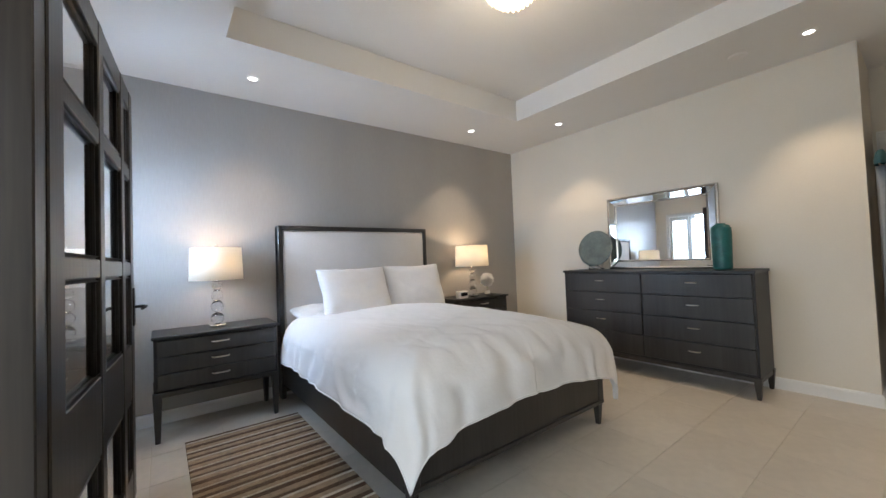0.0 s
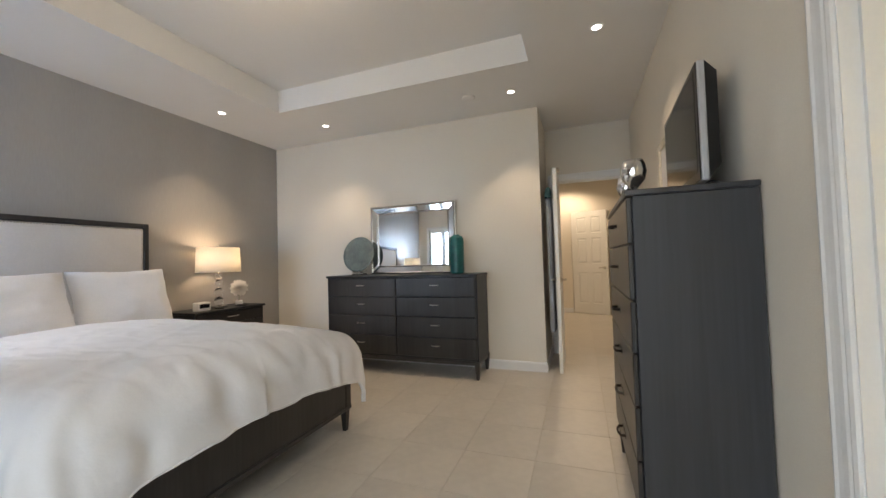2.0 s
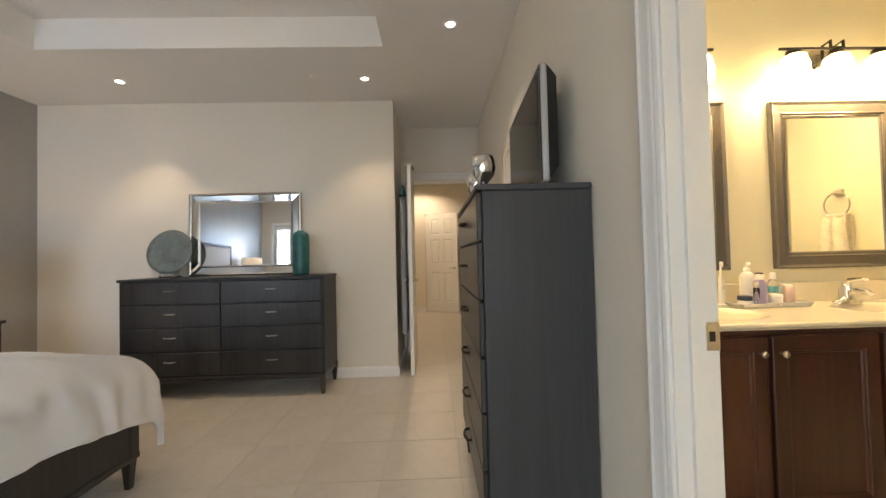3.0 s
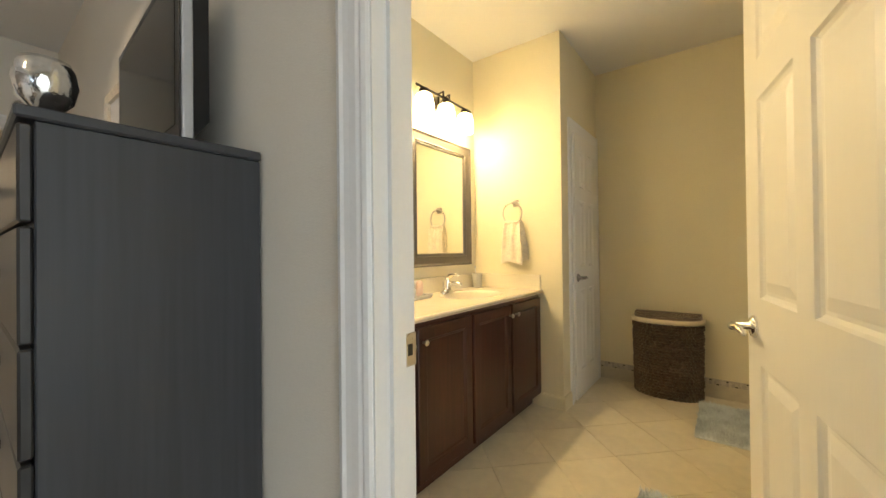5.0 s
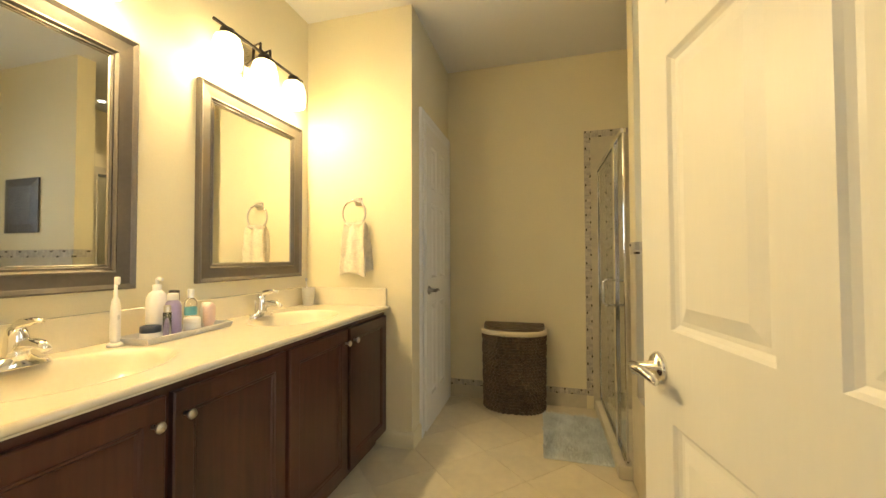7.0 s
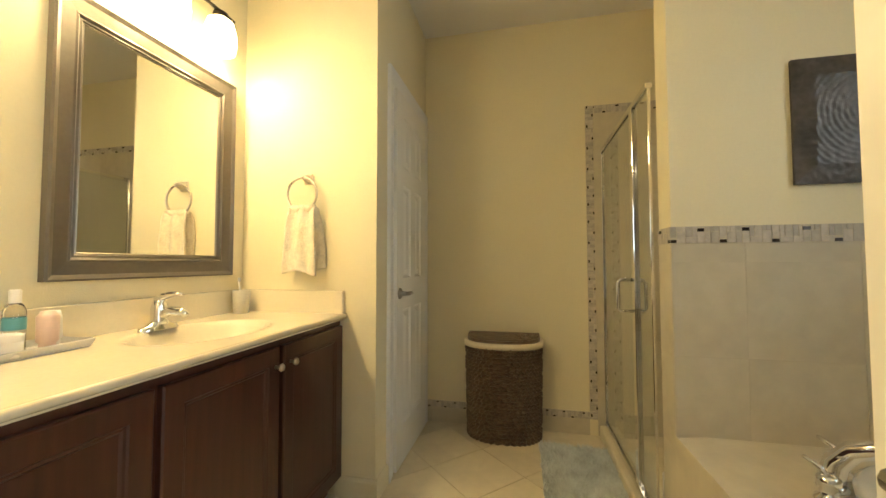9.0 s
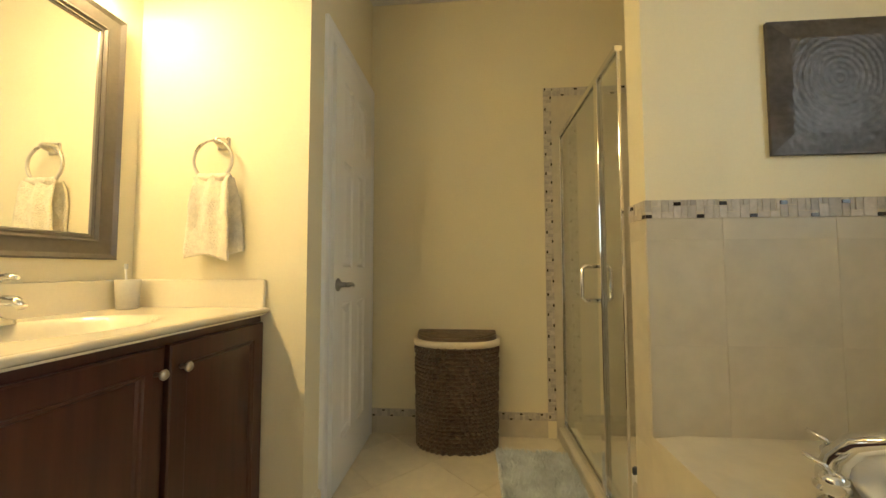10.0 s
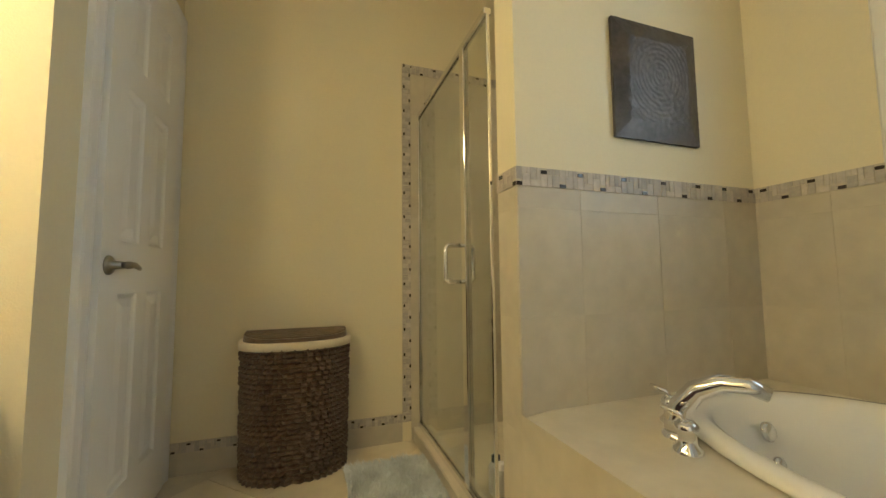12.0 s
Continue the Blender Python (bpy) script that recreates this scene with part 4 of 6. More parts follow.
def television():
    t = thing("television", (3.0, 0.545, 1.381), "older flat television with silver edge, switched off", "television", turn=-3)
    w = 0.385
    b = box(-w, 0.016, 0.035, w, 0.042, 0.50, 0.006, seg=2)
    part("housing", b, M["silver"], t, "silver grey surround")
    part("bezel", box(-w + 0.004, 0.0425, 0.039, w - 0.004, 0.047, 0.496, 0.002), M["black"], t)
    part("screen", box(-w + 0.035, 0.0475, 0.075, w - 0.035, 0.0485, 0.47), M["screen"], t, "dark glossy screen")
    b = bmesh.new()
    lo = [b.verts.new(p) for p in ((-w + 0.004, 0.0155, 0.039), (w - 0.004, 0.0155, 0.039), (w - 0.004, 0.0155, 0.496), (-w + 0.004, 0.0155, 0.496))]
    hi = [b.verts.new(p) for p in ((-w + 0.030, -0.028, 0.10), (w - 0.030, -0.028, 0.10), (w - 0.030, -0.028, 0.46), (-w + 0.030, -0.028, 0.46))]
    b.faces.new(hi)
    for i in range(4):
        b.faces.new((lo[i], lo[(i + 1) % 4], hi[(i + 1) % 4], hi[i]))
    bmesh.ops.recalc_face_normals(b, faces=b.faces[:])
    part("back_shell", b, M["black"], t, "black bulging back")
    part("neck", box(-0.09, -0.035, 0.012, 0.09, 0.02, 0.045, 0.004), M["black"], t)
    part("foot", box(-0.22, -0.055, 0.0, 0.22, 0.15, 0.014, 0.006), M["black"], t)
    for r, dz, dx in ((0.038, 0.030, -0.30), (0.026, 0.022, -0.335)):
        pts = [(dx + r * math.cos(k * 0.7), -0.012 + 0.6 * r * math.sin(k * 0.7), 0.008 + dz * abs(math.sin(k * 0.45))) for k in range(14)]
        part("cable", tube([(-0.08, -0.02, 0.05)] + pts, 0.005, 6), M["black"], t, "black looped cable", True)


television()


def globe(x, y, s=1.0):
    t = thing("glass_goblet", (x, y, 1.381), "mercury-silver round glass candle goblet on a foot", "candle holder", "pair of round glass goblets")
    pr = [(0, 0), (0.042, 0.0), (0.040, 0.005), (0.012, 0.014), (0.010, 0.026), (0.022, 0.036), (0.056, 0.066), (0.066, 0.100), (0.060, 0.130), (0.050, 0.146), (0.047, 0.145), (0.057, 0.128), (0.062, 0.100), (0.052, 0.070), (0.018, 0.042), (0, 0.04)]
    part("foot", lathe([(r * s, z * s * 1.34) for r, z in pr[:5]] + [(0, 0.0348 * s)], 28), M["crystal"], t, "clear glass foot", True)
    part("bowl", lathe([(r * s, z * s * 1.34) for r, z in pr[4:]], 36), M["mercury"], t, "silvered round bowl", True)


globe(2.665, 0.835, 0.76)
globe(3.02, 0.82, 0.76)

# rug beside the bed
t = thing("rug", (1.21, 3.43, 0.001), "flat woven rug striped in brown, tan and ivory", "rug")
y, k = 0.84, 0
random.seed(5)
names = ["brown", "ivory", "tan", "brown", "tan", "ivory", "brown", "tan"]
while y > -0.84:
    nm = names[k % 8]
    wd = {"brown": 0.030, "ivory": 0.014, "tan": 0.042}[nm] * random.uniform(0.85, 1.25)
    part("stripe", box(-0.37, y - wd, 0, 0.37, y - 0.001, 0.009 + 0.002 * (nm == "ivory"), 0.003), M[nm], t)
    y -= wd
    k += 1

# small things on the far nightstand
t = thing("dried_flower", (4.0, 4.56, 0.726), "round white dandelion-like dried flower in a small pale pot", "dried flower")
part("pot", lathe([(0, 0), (0.030, 0), (0.038, 0.022), (0.036, 0.048), (0.031, 0.048), (0.031, 0.035), (0, 0.03)], 24), M["pvc"], t, smooth=True)
part("stem", tube([(0, 0, 0.03), (0.004, 0, 0.10), (0.0, 0, 0.17)], 0.003, 6), M["stem"], t)
b = bmesh.new()
for k in range(260):
    zc = 1 - 2 * (k + 0.5) / 260
    an = k * 2.39996
    d = Vector((math.cos(an) * math.sqrt(1 - zc * zc), math.sin(an) * math.sqrt(1 - zc * zc), zc))
    o = d.orthogonal().normalized()
    p = d.cross(o)
    ln = 0.078 + 0.012 * math.sin(k * 7.3)
    c0 = Vector((0, 0, 0.185))
    for e in (o, p):
        b.faces.new([b.verts.new(c0 + q) for q in (d * 0.015 - e * 0.001, d * 0.015 + e * 0.001, d * ln + e * 0.006, d * (ln + 0.006), d * ln - e * 0.006)])
tagged(part("puff", b, M["petal"], t, "fluffy white seed head"), kind="stuff")
t = thing("clock_radio", (3.50, 4.46, 0.726), "small white bedside clock radio", "clock")
part("case", box(-0.065, -0.04, 0, 0.065, 0.04, 0.085, 0.012, seg=3), M["pvc"], t, smooth=True)
part("face", box(-0.05, -0.0415, 0.03, 0.05, -0.040, 0.07), M["screen"], t, "dark display")
t = thing("tray_dish", (3.93, 4.44, 0.726), "flat dark dish on the nightstand", "dish")
part("dish", lathe([(0, 0), (0.06, 0), (0.072, 0.012), (0.069, 0.013), (0.058, 0.004), (0, 0.003)], 24), M["black"], t, smooth=True)
t = thing("remote_control", (3.66, 4.42, 0.726), "small dark remote control", "remote control")
part("case", box(-0.02, -0.03, 0, 0.02, 0.05, 0.018, 0.006, seg=2), M["black"], t)

t = thing("wall_frame", (3.75, SOUTH, 1.30), "square pale framed picture on the wall behind the television", "picture")
b = moulding(rect(-0.26, 0, 0.26, 0.62), [(0, 0.0), (0, 0.022), (0.01, 0.026), (0.045, 0.020), (0.05, 0.008)])
bmesh.ops.transform(b, matrix=Matrix(((1, 0, 0, 0), (0, 0, 1, 0), (0, 1, 0, 0), (0, 0, 0, 1))), verts=b.verts[:])
part("frame", b, M["ivory"], t)
part("picture_panel", box(-0.215, 0.001, 0.045, 0.215, 0.009, 0.575), M["uphol"], t, "pale patterned panel")

# hooks and clothes on the back of the bedroom door
t = thing("over_door_hook", (4.93, 1.268, 2.036), "nickel hook rack hung over the bedroom door", "hook rack")
b = box(-0.10, -0.046, 0.0, 0.10, 0.026, 0.003, 0.001)
box(-0.10, 0.0225, -0.30, 0.10, 0.0255, 0.0, bm=b)
part("strap", b, M["nickel"], t)
for x in (-0.07, 0.0, 0.07):
    part("hook", tube([(x, 0.026, -0.26), (x, 0.05, -0.30), (x, 0.075, -0.29), (x, 0.08, -0.265)], 0.004, 8), M["nickel"], t)
t = thing("cap", (4.86, 1.335, 1.76), "soft teal cap hanging on the hook", "cap")
b = bmesh.new()
for p in range(9):
    for q in range(20):
        th, ph = math.pi * 0.55 * p / 8, 2 * math.pi * q / 20
        r = 0.085 + 0.008 * noise.noise(Vector((p, q * 0.6, 2)))
        b.verts.new((r * math.sin(th) * math.cos(ph), 0.42 * r * math.sin(th) * math.sin(ph), r * math.cos(th) * 1.1))
b.verts.ensure_lookup_table()
for p in range(8):
    for q in range(20):
        b.faces.new((b.verts[p * 20 + q], b.verts[p * 20 + (q + 1) % 20], b.verts[(p + 1) * 20 + (q + 1) % 20], b.verts[(p + 1) * 20 + q]))
part("crown", b, M["cap"], t, smooth=True)
t = thing("robe", (4.93, 1.338, 1.74), "long pale grey robe hanging behind the door", "robe")
b = bmesh.new()
rows = []
for j in range(25):
    f2 = j / 24
    wd = 0.06 + 0.20 * min(1, f2 * 2.2)
    ring = []
    for k in range(24):
        a = 2 * math.pi * k / 24
        fold = 1 + 0.12 * math.sin(5 * a + f2 * 2) * f2
        ring.append(b.verts.new((wd / 2 * math.cos(a) * fold + 0.05 * f2, 0.030 * math.sin(a) * fold, -1.35 * f2)))
    rows.append(ring)
for p, q in zip(rows, rows[1:]):
    for k in range(24):
        b.faces.new((p[k], p[(k + 1) % 24], q[(k + 1) % 24], q[k]))
b.faces.new(rows[0])
bmesh.ops.recalc_face_normals(b, faces=b.faces[:])
part("cloth", b, M["robe"], t, smooth=True)

# ---- bathroom ----
VX, VY0, VY1, CT = 2.646, SOUTH_B - 0.004, TOWEL + 0.003, 0.840
SINKS = (-0.225, -1.13)


def vanity():
    t = thing("vanity_cabinet", (0, 0, 0), "cherry-stained wooden double vanity cabinet with panelled doors", "vanity cabinet")
    part("carcass", box(VX, VY1, 0.085, BE - 0.003, VY0, CT - 0.15), M["cherry"], t)
    part("top_rail", box(VX, VY1, CT - 0.15, VX + 0.02, VY0, CT - 0.028), M["cherry"], t)
    part("toe_kick", box(VX + 0.055, VY1 + 0.002, 0.0, BE - 0.01, VY0, 0.085), M["cherry"], t)
    spans = [(0.19, -0.262), (-0.282, -0.716), (-0.736, -1.166), (-1.188, -1.622)]
    knobs = [-0.228, -0.312, -1.140, -1.222]
    for (a, c2), k in zip(spans, knobs):
        y0, y1, z0, z1 = min(a, c2), max(a, c2), 0.095, 0.786
        mp = Matrix(((0, 0, -1, VX), (1, 0, 0, 0), (0, 1, 0, 0), (0, 0, 0, 1)))
        b = moulding(rect(y0, z0, y1, z1), [(0, 0.0), (0, 0.015), (0.004, 0.019), (0.056, 0.019), (0.060, 0.015), (0.066, 0.014), (0.072, 0.008)])
        bmesh.ops.transform(b, matrix=mp, verts=b.verts[:])
        bmesh.ops.recalc_face_normals(b, faces=b.faces[:])
        d = part("door", b, M["cherry"], t)
        b = box(VX - 0.009, y0 + 0.071, z0 + 0.071, VX - 0.002, y1 - 0.071, z1 - 0.071)
        part("panel", b, M["cherry"], d)
        kb = lathe([(0, 0), (0.006, 0), (0.005, 0.014), (0.012, 0.021), (0.014, 0.026), (0.011, 0.031), (0, 0.032)], 18)
        bmesh.ops.transform(kb, matrix=Matrix.Translation((VX - 0.018, k, 0.722)) @ Matrix.Rotation(radians(-90), 4, "Y"), verts=kb.verts[:])
        part("knob", kb, M["nickel"], d, "round satin nickel knob", True)
    part("filler", box(VX - 0.012, 0.205, 0.095, VX, VY0, 0.786, 0.003), M["cherry"], t)


vanity()


def vanity_top():
    """Cream counter with two oval basins sunk into it, backsplash and side splash."""
    t = thing("bathroom_counter", (0, 0, 0), "glossy cream cultured marble counter with two moulded oval basins", "counter")
    x0, x1, y0, y1 = VX - 0.028, BE - 0.002, VY1, VY0
    b = bmesh.new()
    nx, ny = 46, 150
    grid = []
    for j in range(ny + 1):
        row = []
        for i in range(nx + 1):
            x, y = x0 + (x1 - x0) * i / nx, y0 + (y1 - y0) * j / ny
            z = CT
            for sy in SINKS:
                e = math.hypot((x - 2.90) / 0.175, (y - sy) / 0.235)
                if e < 1:
                    z -= 0.115 * (1 - e ** 3.2) ** 0.8 + 0.004
                elif e < 1.10:
                    z -= 0.004 * (1.10 - e) / 0.10
            row.append(b.verts.new((x, y, z)))
        grid.append(row)
    for j in range(ny):
        for i in range(nx):
            b.faces.new((grid[j][i], grid[j][i + 1], grid[j + 1][i + 1], grid[j + 1][i]))
    part("counter_slab", b, M["marble"], t, smooth=True)
    b = tube([(x0 + 0.002, y0, CT - 0.0102), (x0 + 0.002, y1, CT - 0.0102)], 0.0108, 12)
    part("front_edge", b, M["marble"], t, smooth=True)
    part("under_edge", box(x0 + 0.006, y0, CT - 0.0275, x0 + 0.06, y1, CT - 0.011), M["marble"], t)
    part("backsplash", box(BE - 0.02, y0 + 0.019, CT - 0.01, BE - 0.0015, y1, CT + 0.108, 0.003), M["marble"], t)
    part("side_splash", box(x0 + 0.008, y0, CT - 0.01, BE - 0.0015, y0 + 0.019, CT + 0.108, 0.004), M["marble"], t)
    for sy in SINKS:
        part("drain", lathe([(0, 0.004), (0.02, 0.004), (0.024, 0)], 20, at=(2.90, sy, CT - 0.118)), M["chrome"], t, "chrome drain", True)


vanity_top()


def basin_tap(y):
    t = thing("tap", (3.085, y, CT), "chrome single-lever basin tap", "tap", "basin taps on the vanity")
    b = bmesh.new()
    prof = [(0.075, 0.0), (0.072, 0.010), (0.05, 0.018), (0.03, 0.030)]
    rings = []
    for r, z in prof:
        rings.append([b.verts.new((0.028 * (0.6 + 0.4 * r / 0.075) * math.cos(a), r * math.sin(a), z)) for a in [2 * math.pi * k / 28 for k in range(28)]])
    for p, q in zip(rings, rings[1:]):
        for k in range(28):
            b.faces.new((p[k], p[(k + 1) % 28], q[(k + 1) % 28], q[k]))
    part("base_plate", b, M["chrome"], t, smooth=True)
    part("body", lathe([(0.027, 0.02), (0.026, 0.06), (0.024, 0.085), (0.020, 0.10), (0, 0.104)], 20), M["chrome"], t, smooth=True)
    part("spout", tube([(-0.005, 0, 0.05), (-0.05, 0, 0.068), (-0.10, 0, 0.066), (-0.118, 0, 0.052)], [0.018, 0.016, 0.013, 0.011], 14), M["chrome"], t, smooth=True)
    part("lever", tube([(0.004, 0, 0.098), (-0.02, 0, 0.118), (-0.07, 0, 0.128), (-0.10, 0, 0.126)], [0.018, 0.014, 0.009, 0.006], 12), M["chrome"], t, smooth=True)
    part("lift_rod", tube([(0.036, 0, 0.01), (0.036, 0, 0.075)], 0.003, 8), M["chrome"], t)


for sy in SINKS:
    basin_tap(sy + 0.02)


def framed_mirror(y0, y1, z0, z1):
    t = thing("vanity_mirror", (BE, (y0 + y1) / 2, z0), "wall mirror in a wide dark pewter moulded frame", "mirror", "mirrors over the vanity")
    w, h = (y1 - y0) / 2, z1 - z0
    mp = Matrix(((0, 0, -1, 0), (1, 0, 0, 0), (0, 1, 0, 0), (0, 0, 0, 1)))
    b = moulding(rect(-w, 0, w, h), [(0, 0.001), (0, 0.026), (0.006, 0.031), (0.014, 0.026), (0.020, 0.022), (0.060, 0.018), (0.066, 0.020), (0.074, 0.012), (0.080, 0.014), (0.088, 0.006)])
    bmesh.ops.transform(b, matrix=mp, verts=b.verts[:])
    bmesh.ops.recalc_face_normals(b, faces=b.faces[:])
    part("frame", b, M["frame"], t)
    b = moulding(rect(-w + 0.084, 0.084, w - 0.084, h - 0.084), [(0, 0.009), (0.003, 0.011), (0.007, 0.006)])
    bmesh.ops.transform(b, matrix=mp, verts=b.verts[:])
    part("inner_lip", b, M["satin"], t, "thin silver inner lip")
    b = box(-w + 0.08, 0.08, 0.003, w - 0.08, h - 0.08, 0.0062)
    bmesh.ops.transform(b, matrix=mp, verts=b.verts[:])
    part("glass_plate", b, M["mirror"], t, "clear mirror plate")


framed_mirror(-1.543, -0.822, 1.022, 1.94)
framed_mirror(-0.565, 0.156, 1.022, 1.94)


def vanity_light(yc):
    t = thing("vanity_light", (BE, yc, 2.17), "three-light dark bronze bar with lit opal glass shades", "wall light", "vanity lights")
    part("back_plate", box(-0.014, -0.055, -0.11, 0.0, 0.055, 0.055, 0.004), M["nickel"], t)
    part("bar", tube([(-0.095, -0.31, 0.02), (-0.095, 0.31, 0.02)], 0.008, 10), M["bronze"], t)
    for s in (-0.035, 0.035):
        part("arm", tube([(-0.012, s, -0.045), (-0.055, s, -0.02), (-0.06, s, 0.055), (-0.10, s, 0.06), (-0.10, s, 0.018)], 0.0075, 8), M["bronze"], t)
    part("cross", box(-0.108, -0.04, 0.012, -0.088, 0.04, 0.03, 0.003), M["bronze"], t)
    for dy in (-0.235, 0.0, 0.235):
        part("cup", lathe([(0, 0.016), (0.03, 0.012), (0.034, -0.018), (0.03, -0.018), (0, -0.012)], 20, at=(-0.095, dy, 0.0)), M["bronze"], t, smooth=True)
        sh = part("shade", lathe([(0.030, -0.012), (0.052, -0.028), (0.064, -0.075), (0.066, -0.12), (0.060, -0.160), (0.056, -0.160), (0.061, -0.12), (0.058, -0.078), (0.047, -0.034), (0.026, -0.018)], 28, at=(-0.095, dy, 0.0), closed=True), M["opal"], t, "glowing opal glass shade", True)
        lamp("vanity_bulb", "POINT", (BE - 0.095, yc + dy, 2.17 - 0.17), BULB_W, WARM, 0.04)


vanity_light(-1.13)
vanity_light(-0.15)

# towel ring and towel
t = thing("towel_ring", (2.815, TOWEL, 1.485), "brushed nickel towel ring on the wall", "towel ring")
b = box(-0.026, 0.0, -0.026, 0.026, 0.012, 0.026, 0.004)
part("mount", b, M["nickel"], t)
b = lathe([(0.022, 0.0), (0.016, 0.03), (0.011, 0.045), (0, 0.047)], 16)
bmesh.ops.transform(b, matrix=Matrix.Translation((0, 0.01, 0)) @ Matrix.Rotation(radians(-90), 4, "X"), verts=b.verts[:])
part("post", b, M["nickel"], t, smooth=True)
part("ring", tube([(0.078 * math.sin(a) + 0.012, 0.048, -0.078 + 0.078 * math.cos(a)) for a in [2 * math.pi * k / 40 for k in range(40)]], 0.006, 8, cyclic=True), M["nickel"], t, smooth=True)

t = thing("hand_towel", (2.818, TOWEL + 0.048, 1.345), "cream terry hand towel draped through the ring", "towel")
for side, length in ((1, 0.315), (-1, 0.29)):
    b = bmesh.new()
    grid = []
    for j in range(31):
        row = []
        f2 = j / 30
        for i in range(21):
            u = i / 20 - 0.5
            wd = 0.138 + 0.034 * min(1, f2 * 1.3)
            fold = 0.010 * math.sin(u * 13 + 1.2 * side) * (1 - 0.5 * f2) + 0.006 * noise.noise(Vector((u * 6, f2 * 5, side)))
            x = u * wd + 0.006 * f2 + (0.022 if side < 0 else 0.0) * (-1 if side < 0 else 1) * f2
            y = side * (0.006 + 0.018 * math.sin(min(1, f2 * 2.5) * 1.57)) * (1 if side > 0 else 1.1) + fold
            z = -f2 * length + 0.008 * math.cos(u * 9) * (1 - f2) + (0.012 * math.sin(u * 5 + side) * f2)
            row.append(b.verts.new((x, y, z)))
        grid.append(row)
    for j in range(30):
        for i in range(20):
            b.faces.new((grid[j][i], grid[j][i + 1], grid[j + 1][i + 1], grid[j + 1][i]))
    ob = part("towel_fall", b, M["towel"], t, smooth=True)
    so = ob.modifiers.new("thick", "SOLIDIFY")
    so.thickness = 0.009
b = tube([(-0.062, 0, 0.0), (-0.025, 0, -0.006), (0.025, 0, -0.006), (0.062, 0, 0.0)], [0.012, 0.016, 0.016, 0.012], 12)
part("towel_bend", b, M["towel"], t, smooth=True)


# things on the counter
def bottle(name, x, y, z, prof, mat, label, cap=None, cap_mat=None, band=None, pump=False):
    t = thing(name, (x, y, z), label, "bottle", "toiletries on the tray")
    part("body", lathe(prof, 24), mat, t, smooth=True)
    top = max(p[1] for p in prof)
    if band:
        r, a, c2, bm_ = band
        part("label_band", lathe([(r, a), (r, c2)], 24), bm_, t, "plain printed label band")
    if cap:
        r, h = cap
        part("cap", lathe([(r, top - 0.002), (r, top + h), (r * 0.8, top + h + 0.003), (0, top + h + 0.003)], 20), cap_mat, t, smooth=True)
        if pump:
            part("pump", tube([(0, 0, top + h), (0, 0, top + h + 0.022), (-0.012, 0.004, top + h + 0.026), (-0.036, 0.01, top + h + 0.022)], 0.006, 8), cap_mat, t)
    return t


t = thing("vanity_tray", (3.06, -0.655, CT), "long shallow silver-rimmed tray on the counter", "tray", turn=4)
b = box(-0.065, -0.185, 0.0, 0.065, 0.185, 0.006, 0.003)
part("tray_base", b, M["pvc"], t)
b = moulding(rect(-0.065, -0.185, 0.065, 0.185), [(0, 0.004), (-0.006, 0.022), (-0.004, 0.024), (0.002, 0.006)])
part("tray_rim", b, M["silver"], t, "raised rim")
TZ0 = CT + 0.0062
cyl = lambda r, h: [(0, 0), (r - 0.002, 0), (r, 0.003), (r, h * 0.82), (r * 0.75, h * 0.94), (r * 0.4, h), (0, h)]
bottle("lotion_bottle", 3.075, -0.575, TZ0, cyl(0.033, 0.17), M["pvc"], "white lotion pump bottle with a lilac label", (0.014, 0.018), M["pvc"], None, True)
bottle("lotion_bottle", 3.03, -0.60, TZ0, cyl(0.027, 0.135), M["lilac"], "short lilac lotion bottle with a white cap", (0.018, 0.02), M["pvc"])
bottle("serum_bottle", 3.105, -0.665, TZ0, cyl(0.026, 0.125), M["pvc"], "white bottle with a black cap", (0.018, 0.035), M["black"], (0.0265, 0.03, 0.075, M["pink"]))
bottle("spray_bottle", 3.08, -0.715, TZ0, cyl(0.022, 0.13), M["crystal"], "clear spray bottle with an aqua band", (0.012, 0.03), M["pvc"], (0.0225, 0.06, 0.09, M["aqua"]))
bottle("toiletry_jar", 3.02, -0.67, TZ0, [(0, 0), (0.026, 0), (0.028, 0.003), (0.028, 0.04), (0, 0.042)], M["pvc"], "low round white cream jar", (0.029, 0.014), M["pvc"])
bottle("toiletry_jar", 3.03, -0.52, TZ0, [(0, 0), (0.028, 0), (0.030, 0.003), (0.030, 0.03), (0, 0.032)], M["pvc"], "low round cream jar with a dark lid", (0.031, 0.018), M["navy"])
bottle("toiletry_tube", 3.03, -0.755, TZ0, [(0, 0), (0.016, 0), (0.017, 0.02), (0.022, 0.025), (0.023, 0.09), (0.012, 0.105), (0, 0.105)], M["pink"], "pale pink squeeze tube")
bottle("toiletry_tube", 3.08, -0.79, TZ0, [(0, 0), (0.02, 0), (0.021, 0.02), (0.026, 0.025), (0.024, 0.08), (0.02, 0.10), (0, 0.10)], M["pvc"], "white squeeze tube standing on its cap")
bottle("perfume_bottle", 3.00, -0.555, TZ0, [(0, 0), (0.012, 0), (0.013, 0.003), (0.013, 0.095), (0, 0.097)], M["crystal"], "slim clear perfume bottle", (0.011, 0.02), M["nickel"])
t = thing("electric_toothbrush", (3.085, -0.445, CT), "white electric toothbrush standing on its base", "toothbrush")
part("charger", lathe([(0, 0), (0.022, 0), (0.022, 0.008), (0.016, 0.014), (0, 0.014)], 20), M["pvc"], t, smooth=True)
